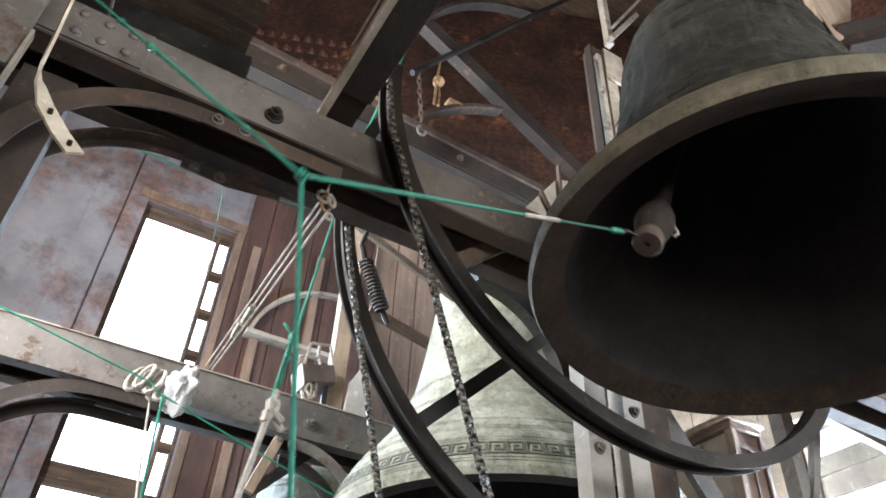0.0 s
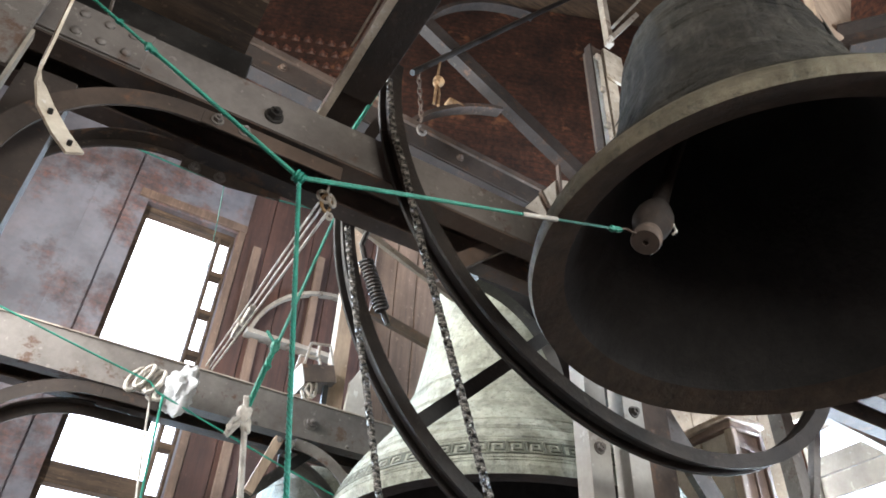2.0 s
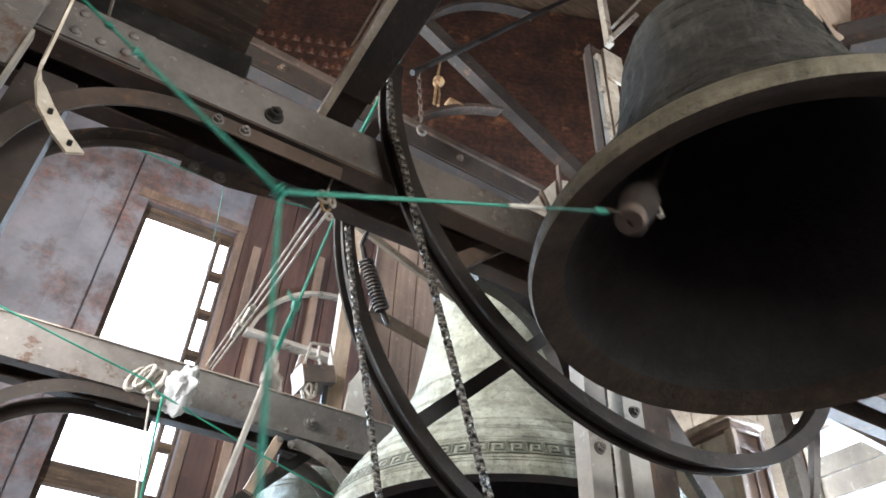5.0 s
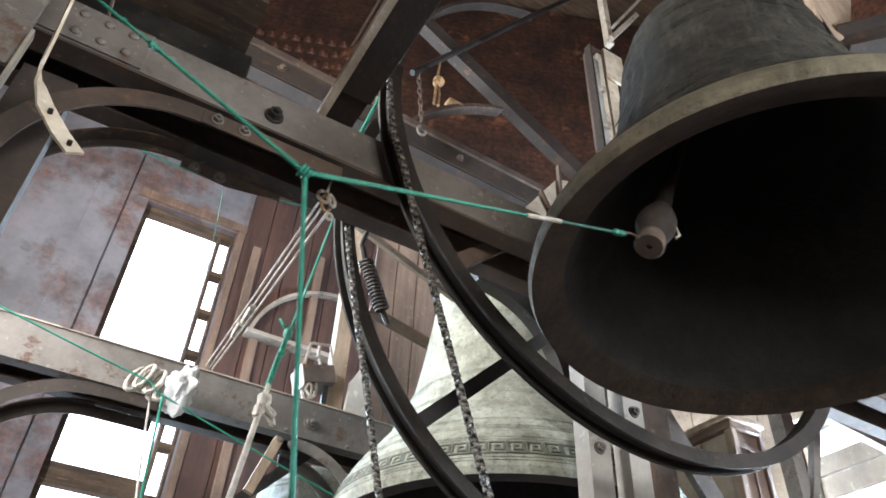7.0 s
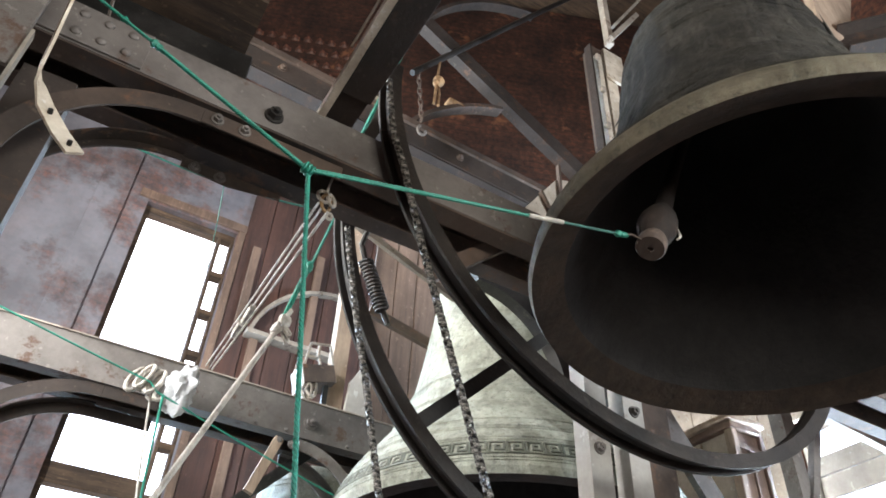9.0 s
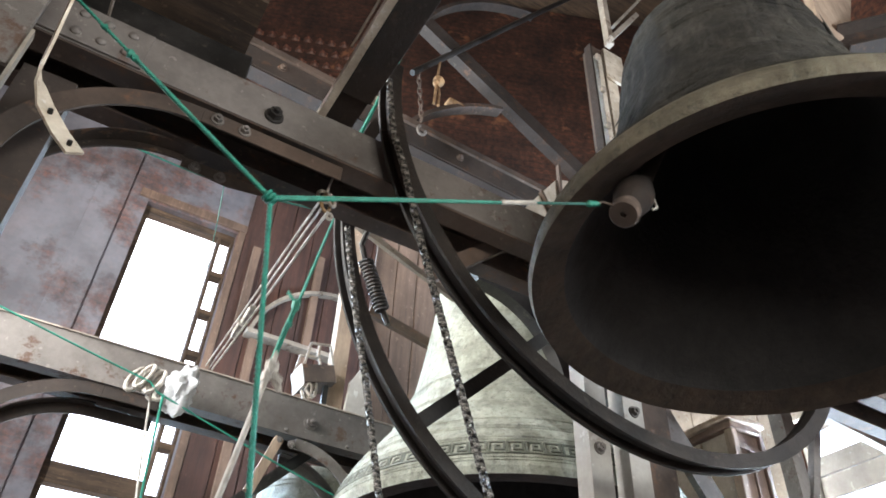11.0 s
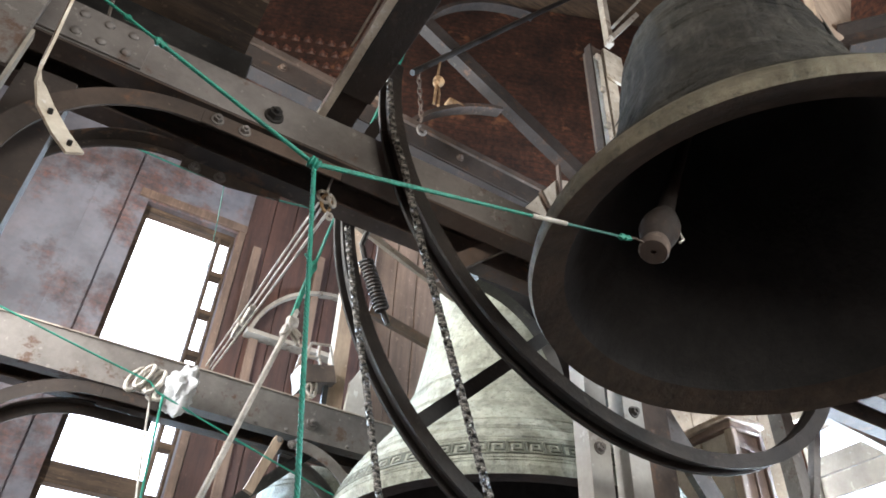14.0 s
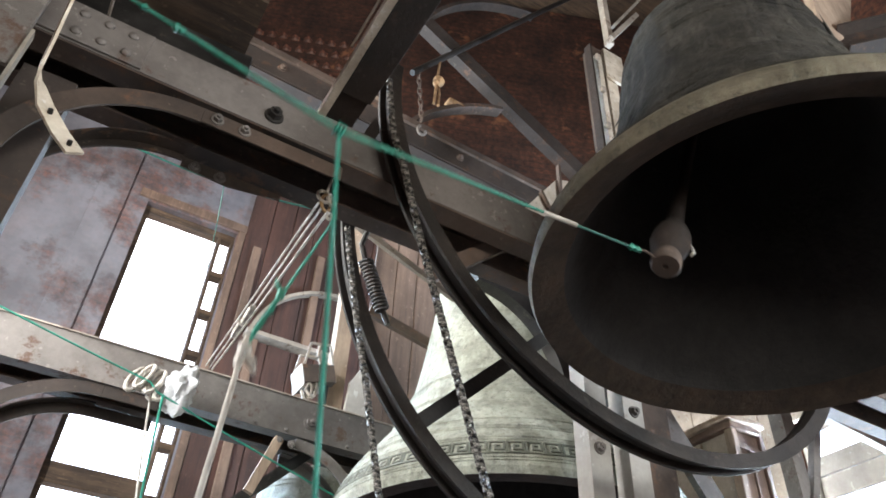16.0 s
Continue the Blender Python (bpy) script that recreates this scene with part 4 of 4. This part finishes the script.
def chainlet():
    c = empty("hanging_chain", pose(1.30, 2.8, 5.365), "thin rusty chain with a hook", "chain")
    for k in range(9):
        z = 0.235 - k * 0.05
        pts = [Vector((0.006 * k + (0.014 * math.cos(a) if k % 2 else 0), (0 if k % 2 else 0.014 * math.cos(a)), z + 0.032 * math.sin(a))) for a in [2 * math.pi * j / 10 for j in range(11)]]
        part("link", tube(bmesh.new(), pts, 0.006, 5), STEEL_BROWN, c)
    pts = [(0.055 + 0.028 * math.cos(a), 0, -0.27 + 0.04 * math.sin(a)) for a in [2 + 0.5 * j for j in range(10)]]
    part("hook", tube(bmesh.new(), pts, 0.010, 6), STEEL, c)
    return c


chainlet()


# ---- east side, seen under the near bell ----
def housing():
    h = empty("timber_housing", pose(3.46, 2.77, 0), "cream painted timber housing with a projecting cornice", "housing")
    part("front_panel", box(bmesh.new(), 0.02, 0.05, -0.10, 0.62, 0, 3.65, 0.004), CREAM, h)
    part("side_panel", box(bmesh.new(), 0.02, 0.23, -0.13, -0.10, 0, 3.65, 0.004), WOOD_V, h)
    part("corner_post", box(bmesh.new(), -0.01, 0.04, -0.15, -0.09, 0, 3.65, 0.006), WOOD_PALE, h)
    part("corner_post", box(bmesh.new(), 0.23, 0.27, -0.15, -0.09, 0, 3.72, 0.006), WOOD_V, h, "brown end post")
    part("stile", box(bmesh.new(), -0.005, 0.02, 0.10, 0.14, 0, 3.60, 0.004), CREAM, h)
    part("stile", box(bmesh.new(), 0.13, 0.15, -0.142, -0.13, 0, 3.50, 0.003), WOOD_V, h)
    part("rail", box(bmesh.new(), -0.005, 0.02, -0.09, 0.10, 3.40, 3.44, 0.004), CREAM, h)
    part("rail", box(bmesh.new(), 0.04, 0.23, -0.142, -0.13, 3.50, 3.53, 0.003), WOOD_V, h)
    part("cornice", box(bmesh.new(), -0.06, 0.25, -0.19, 0.66, 3.65, 3.69, 0.008), WOOD_PALE, h)
    part("cornice", box(bmesh.new(), -0.03, 0.22, -0.165, 0.64, 3.61, 3.65, 0.006), WOOD_V, h)
    return h


housing()
BOARDS = empty("wall_boards", pose(4.55, 3.1, 2.2), "cream painted board lining of the east wall", "panelling", kind="structure")
part("board", box(bmesh.new(), -0.02, 0.02, -0.149, -0.105, 0, 2.9, 0.004), CREAM, BOARDS, smooth=False)
for k in range(10):
    part("board", box(bmesh.new(), -0.02, 0.02, -0.10 + k * 0.20, 0.095 + k * 0.20, 0, 2.9, 0.006), CREAM, BOARDS, smooth=False)
for k in range(5):
    part("board", box(bmesh.new(), -0.02, 0.02, -1.95 + k * 0.18, -1.775 + k * 0.18, 0, 2.9, 0.006), CREAM, BOARDS, smooth=False)
for k in range(5):
    part("board", box(bmesh.new(), -0.02, 0.02, -1.047 + k * 0.188, -0.863 + k * 0.188, 1.87, 2.9, 0.006), CREAM, BOARDS, smooth=False)
flat("east_brace", (2.75, 2.55, 3.55), (3.25, 2.55, 2.85), 0.13, 0.04, STEEL, "grey slanting brace below the near bell")
flat("east_brace", (3.60, 2.2, 3.665), (4.6, 2.2, 3.57), 0.17, 0.05, STEEL_BROWN, "brown brace reaching to the east wall")
flat("east_strut", (3.66, 2.2, 3.62), (2.09, 2.2, 0.0), 0.045, 0.04, STEEL, "grey raking strut under the brace", "strut")
post("frame_post", 3.33, 3.42, 2.2, 0.0, 3.60, STEEL, "grey steel post before the east window")


# ---- along the north wall ----
for k in range(9):
    thing("wall_board", box(bmesh.new(), 0.90 + k * 0.20, 1.093 + k * 0.20, 5.168 + 0.004 * (k % 2), 5.199, 3.0, 6.3, 0.004), WOOD_RED, "dark red-brown upright board on the north wall", "board", "boards on the north wall", smooth=False)
thing("window_surround", box(bmesh.new(), -0.02, 0.90, 5.17, 5.199, 5.72, 5.80, 0.004), WOOD_V, "brown timber head trim over the window", "trim", kind="structure", smooth=False)
thing("window_surround", box(bmesh.new(), 0.835, 0.895, 5.172, 5.199, 2.75, 5.72, 0.004), WOOD_V, "brown timber side trim of the window", "trim", kind="structure", smooth=False)
thing("wall_pilaster", box(bmesh.new(), -0.34, -0.10, 5.178, 5.199, 0, 7.0, 0.006), HAZY_WALL, "hazy blue-grey plastered pilaster beside the window", "pilaster", kind="structure", smooth=False)
thing("wall_ledge", box(bmesh.new(), 1.08, 1.95, 5.06, 5.2, 4.72, 4.76, 0.004), STEEL_PALE, "pale narrow ledge along the north wall", "ledge", smooth=False)
for x, z0, z1 in ((1.17, 3.4, 4.72), (1.60, 3.6, 5.75), (1.02, 4.76, 5.6)):
    thing("wall_batten", box(bmesh.new(), x - 0.035, x + 0.035, 5.14, 5.2, z0, z1, 0.004), WOOD_V, "dark timber batten on the north wall", "batten", "wall battens", smooth=False)


# ---- toothed brick courses ----
def toothed_courses(parent):
    me = finish(box(bmesh.new(), -0.055, 0.055, -0.055, 0.055, 0, 0.065, 0.006), "brick", BRICK)
    for row in range(4):
        for k in range(17):
            ob = new("brick", me)
            ob.parent = parent
            ob.matrix_basis = pose(-2.5 + k * 0.125 + 0.06 * (row % 2), 0.035, 1.42 + row * 0.19 + 0.004 * math.sin(k * 3.7), 0, 0, 45 + 6 * math.sin(k * 2.1 + row))


toothed_courses(SQUINCH)


# ---- ringing ropes ----
ANCHOR = Vector((-0.435, 1.05, 2.951))
STAY, PULL = 0.765, 1.1


def aim(a, b):
    """A pose at a whose x axis runs to b."""
    x = (Vector(b) - Vector(a)).normalized()
    y = Vector((0, 0, 1)).cross(x).normalized()
    m = Matrix((x, y, x.cross(y))).transposed().to_4x4()
    return Matrix.Translation(a) @ m


def lump(bm, x, r, k=1.5):
    b2 = bmesh.new()
    bmesh.ops.create_icosphere(b2, subdivisions=2, radius=r)
    for v in b2.verts:
        v.co = Vector((v.co.x * k, v.co.y, v.co.z)) * (1 + 0.3 * math.sin(v.co.x * 700 + v.co.z * 500))
    return join(bm, b2, Matrix.Translation((x, 0, 0)))


def stay_rope():
    s = empty("stay_rope", pose(0, 0, 0), "green synthetic rope tied to the frame, knotted twice", "rope", "ringing ropes")
    part("thin_length", twisted(bmesh.new(), [(-0.3, 0, 0), (STAY * 0.52, 0, 0)], 0.0036, 0.03), GREEN, s)
    part("doubled_length", twisted(bmesh.new(), [(STAY * 0.50, 0, 0), (STAY, 0, 0)], 0.0049, 0.030, 4), GREEN, s)
    part("knot", lump(bmesh.new(), STAY * 0.41, 0.0065), GREEN, s)
    part("knot", lump(lump(bmesh.new(), STAY * 0.505, 0.0085), STAY * 0.52, 0.007), GREEN, s)
    bm = bmesh.new()
    for j in range(3):
        tube(bm, [(STAY - 0.008 + 0.008 * j, 0.010 * math.cos(a), 0.010 * math.sin(a)) for a in [2 * math.pi * i / 10 for i in range(11)]], 0.0042, 6)
    part("hitch", bm, GREEN, s)
    return s


def clapper_rope():
    s = empty("clapper_rope", pose(0, 0, 0), "doubled green rope with a pale sleeve, hooked to the clapper", "rope", "ringing ropes")
    part("strand", twisted(bmesh.new(), [(0, 0.002, 0.005), (0.25, 0.001, 0.004), (0.49, 0, 0)], 0.0036, 0.03), GREEN, s)
    part("strand", twisted(bmesh.new(), [(0, -0.002, -0.004), (0.25, -0.001, -0.002), (0.49, 0, -0.001)], 0.0036, 0.03), GREEN, s)
    part("sleeve", tube(bmesh.new(), [(0.488, 0, 0), (0.50, 0, 0), (0.56, 0, 0), (0.572, 0, 0)], 0.0055, 8), WHITE, s, "pale sleeve")
    part("end_length", twisted(bmesh.new(), [(0.57, 0, 0), (0.73, 0, 0)], 0.0036, 0.03), GREEN_DARK, s)
    part("knot", lump(lump(bmesh.new(), 0.715, 0.0075), 0.728, 0.0065), GREEN, s)
    part("wire_hook", tube(bmesh.new(), [(0.73, 0, 0), (0.75, 0, 0.006), (0.775, 0, -0.004)], 0.003, 6), STEEL_BROWN, s)
    return s


def pull_rope():
    s = empty("pull_rope", pose(0, 0, 0), "laid green rope pulled straight down", "rope", "ringing ropes")
    part("rope", twisted(bmesh.new(), [(0, 0, 0), (PULL, 0, 0)], 0.0049, 0.030, 3, 6), GREEN, s)
    return s


def far_pull_rope():
    s = empty("far_pull_rope", pose(0, 0, 0), "thin green rope with knots and a loose end", "rope", "ringing ropes")
    part("rope", twisted(bmesh.new(), [(0.02, 0, 0), (0.92, 0, 0)], 0.0062, 0.05), GREEN, s)
    part("rope_double", twisted(bmesh.new(), [(0.0, 0.0, 0.006), (0.16, 0, 0.009), (0.28, 0, 0.006)], 0.0055, 0.05), GREEN, s)
    part("knot", lump(lump(bmesh.new(), 0.27, 0.016), 0.19, 0.012), GREEN, s)
    part("tail", tube(bmesh.new(), [(0.27, 0, 0), (0.29, 0.0, 0.03), (0.31, 0.01, 0.045)], 0.006, 6), GREEN, s)
    return s


def far_white_rope():
    s = empty("far_white_rope", pose(0, 0, 0), "thick off-white rope with a frayed knot", "rope", "ringing ropes")
    part("rope", twisted(bmesh.new(), [(-0.06, 0, 0), (0.9, 0, 0)], 0.0098, 0.028, 3, 6), WHITE, s)
    part("frayed_knot", lump(lump(bmesh.new(), 0.0, 0.022), 0.035, 0.018), WHITE, s)
    for k in range(7):
        bm = tube(bmesh.new(), [(0.0, 0, 0), (0.03 + 0.01 * math.sin(k), 0.01 * math.cos(k * 2), -0.02 - 0.004 * k), (0.05 + 0.02 * math.sin(k * 1.7), 0.02 * math.cos(k), -0.045 - 0.006 * (k % 3))], 0.006, 5)
        part("loose_strand", bm, WHITE, s)
    return s


def upper_pull_rope():
    s = empty("upper_pull_rope", pose(0, 0, 0), "sunlit green rope coming down behind the girder", "rope", "ringing ropes")
    part("rope", twisted(bmesh.new(), [(-0.02, -0.010, 0), (1.2, -0.010, 0)], 0.0085, 0.05), GREEN, s)
    part("rope", twisted(bmesh.new(), [(-0.02, 0.010, 0.004), (1.2, 0.012, 0.004)], 0.0085, 0.05), GREEN, s)
    return s


ROPES = (stay_rope(), clapper_rope(), pull_rope(), far_pull_rope(), far_white_rope(), upper_pull_rope())


def motions():
    # slope of the stay rope in degrees, a tenth of a second apart
    slopes = [25.5, 19.8, 15.2, 18.6, 32.9, 32.1, 29.7, 27.1, 26.2, 26.4, 26.8, 25.6]
    slopes += [20.3, 15.8, 21.8, 32.6, 32.2, 30.0, 27.5, 26.3, 26.2, 26.7, 26.3, 22.8]
    slopes += [16.9, 15.1, 27.0, 33.3, 31.3, 29.1, 26.2, 26.2, 26.7, 26.7, 25.2, 20.4]
    slopes += [15.0, 16.3, 31.0, 32.7, 29.7, 27.1, 25.7, 26.2, 26.7, 26.7, 25.2, 20.4]
    slopes += [15.0, 16.3, 31.0, 32.7, 29.7, 27.1, 25.7, 26.2, 26.7, 26.7, 25.2, 20.4]
    slopes += [15.0, 18.0, 31.0, 32.7, 29.7, 26.1, 24.7, 24.8, 26.0, 26.3, 24.6, 19.6]
    slopes += [13.3, 18.8, 32.1, 31.8, 29.4, 25.6, 24.5, 25.5, 26.1, 26.3, 25.0, 17.7]
    slopes += [11.7, 18.7, 33.0, 32.7, 29.7, 25.9, 23.7, 24.5, 25.5, 26.3, 25.0, 17.7]
    slopes += [11.7, 18.7, 33.0, 32.7, 29.7, 25.9, 23.7, 24.5, 25.5, 26.3, 25.0, 17.7]
    slopes += [11.7, 18.7, 33.0, 30.7, 27.0, 23.9, 21.7, 21.8, 24.8, 26.2, 25.8, 24.5]
    slopes += [19.1, 12.5, 11.3, 26.6, 32.7, 28.7, 24.1, 21.0, 22.0, 24.8, 25.9, 25.7]
    slopes += [23.5, 16.5, 10.8, 12.8, 30.6, 32.7, 29.4, 24.5, 21.9, 22.3, 25.2, 26.2]
    slopes += [25.8, 23.9, 19.9, 12.5, 11.6, 28.4, 32.4, 28.4, 23.5, 20.4, 21.5, 24.5]
    slopes += [25.8, 25.4, 23.6, 19.9, 12.2]
    home = BELL1.matrix_basis.inverted()
    swing_way = Vector((-math.cos(radians(10.23)), -math.sin(radians(10.23)), 0))
    stay, pull, hooked, swing = [], [], [], []
    for k, s in enumerate(slopes):
        t, a = k / 10, radians(s)
        knot = ANCHOR + STAY * Vector((math.cos(a), 0, -math.sin(a)))
        lean = float(np.interp(s, [10.5, 12.5, 18.6, 24.6, 26.0, 31.9, 33.5], [23.9, 24.26, 25.3, 26.85, 27.3, 30.44, 31.2]))
        tip = PIVOT + 1.352 * (swing_way * math.sin(radians(lean)) - Vector((0, 0, math.cos(radians(lean)))))
        foot = Vector((np.interp(s, [12.2, 25.5, 32.6], [0.385, 0.347, 0.283]), 1.05, 1.99))
        stay.append((t, aim(ANCHOR, knot)))
        hooked.append((t, aim(knot, tip + Vector((-0.035, 0.0, 0.012)))))
        pull.append((t, aim(knot, foot)))
        swing.append((t, home @ pose(*PIVOT, 0, lean, 10.23)))
    walk(ROPES[0], stay)
    walk(ROPES[1], hooked)
    walk(ROPES[2], pull)
    walk(CLAPPER, swing)
    # joint of the far rope (x, z) and where its white end leads (x, z)
    hole = Vector((0.668, 2.1, 3.470))
    eye = Vector((0.905, 2.1, 4.85))
    green, white, upper = [], [], []
    for t, x, z, u, w in (
            (0, 0.580, 2.660, 0.537, 2.360), (0.25, 0.531, 2.690, 0.490, 2.349), (0.5, 0.537, 2.855, 0.445, 2.339), (0.75, 0.570, 2.958, 0.376, 2.323),
            (1, 0.487, 2.589, 0.452, 2.340), (1.25, 0.538, 2.622, 0.500, 2.351), (1.5, 0.496, 2.794, 0.436, 2.337), (1.75, 0.547, 2.930, 0.401, 2.329),
            (2, 0.506, 2.609, 0.545, 2.362), (2.25, 0.521, 2.596, 0.484, 2.347), (2.5, 0.559, 2.786, 0.489, 2.348), (2.75, 0.529, 2.881, 0.426, 2.334),
            (3, 0.582, 2.952, 0.374, 2.322), (3.25, 0.548, 2.779, 0.432, 2.336), (3.5, 0.473, 2.686, 0.459, 2.342), (3.75, 0.553, 2.762, 0.490, 2.349),
            (4, 0.533, 2.915, 0.445, 2.339), (4.25, 0.576, 2.958, 0.373, 2.322), (4.5, 0.519, 2.659, 0.455, 2.341), (4.75, 0.539, 2.615, 0.502, 2.351),
            (5, 0.551, 2.789, 0.484, 2.347), (5.25, 0.538, 2.920, 0.412, 2.331), (5.5, 0.575, 2.922, 0.393, 2.327), (5.75, 0.511, 2.598, 0.474, 2.345),
            (6, 0.532, 2.659, 0.494, 2.350), (6.25, 0.529, 2.866, 0.429, 2.335), (6.5, 0.555, 2.969, 0.355, 2.318), (6.75, 0.575, 2.890, 0.411, 2.331),
            (7, 0.550, 2.670, 0.514, 2.354), (7.25, 0.531, 2.691, 0.490, 2.349), (7.5, 0.483, 2.862, 0.415, 2.332), (7.75, 0.561, 2.948, 0.385, 2.325),
            (8, 0.492, 2.568, 0.464, 2.343), (8.25, 0.533, 2.594, 0.496, 2.350), (8.5, 0.596, 2.816, 0.507, 2.353), (8.75, 0.530, 2.896, 0.424, 2.334),
            (9, 0.559, 2.970, 0.312, 2.308), (9.25, 0.530, 2.704, 0.446, 2.339), (9.5, 0.541, 2.598, 0.505, 2.352), (9.75, 0.555, 2.780, 0.488, 2.348),
            (10, 0.531, 2.911, 0.420, 2.333), (10.25, 0.576, 2.946, 0.380, 2.324), (10.5, 0.513, 2.635, 0.460, 2.342), (10.75, 0.538, 2.620, 0.501, 2.351),
            (11, 0.551, 2.789, 0.483, 2.347), (11.25, 0.534, 2.914, 0.417, 2.332), (11.5, 0.588, 3.011, 0.380, 2.324), (11.75, 0.524, 2.680, 0.451, 2.340),
            (12, 0.504, 2.736, 0.445, 2.339), (12.25, 0.553, 2.759, 0.490, 2.349), (12.5, 0.515, 2.887, 0.444, 2.338), (12.75, 0.568, 2.955, 0.378, 2.323),
            (13, 0.573, 2.569, 0.558, 2.364), (13.25, 0.531, 2.594, 0.494, 2.350), (13.5, 0.583, 2.803, 0.495, 2.350), (13.75, 0.529, 2.880, 0.426, 2.334),
            (14, 0.587, 2.974, 0.433, 2.336), (14.25, 0.573, 2.879, 0.415, 2.332), (14.5, 0.550, 2.622, 0.506, 2.352), (14.75, 0.530, 2.674, 0.492, 2.349),
            (15, 0.535, 2.867, 0.452, 2.340), (15.25, 0.550, 2.934, 0.398, 2.328), (15.5, 0.645, 2.975, 0.391, 2.326), (15.75, 0.517, 2.597, 0.480, 2.346),
            (16, 0.452, 2.821, 0.429, 2.335),
    ):
        joint = Vector((x, 2.1, z))
        green.append((t, aim(joint, hole)))
        upper.append((t, aim(eye, (0.757 + 0.8 * (x - 0.588), 2.1, 4.03))))
        white.append((t, aim(joint, (u, 2.1, w))))
    walk(ROPES[3], green)
    walk(ROPES[4], white)
    walk(ROPES[5], upper)


motions()
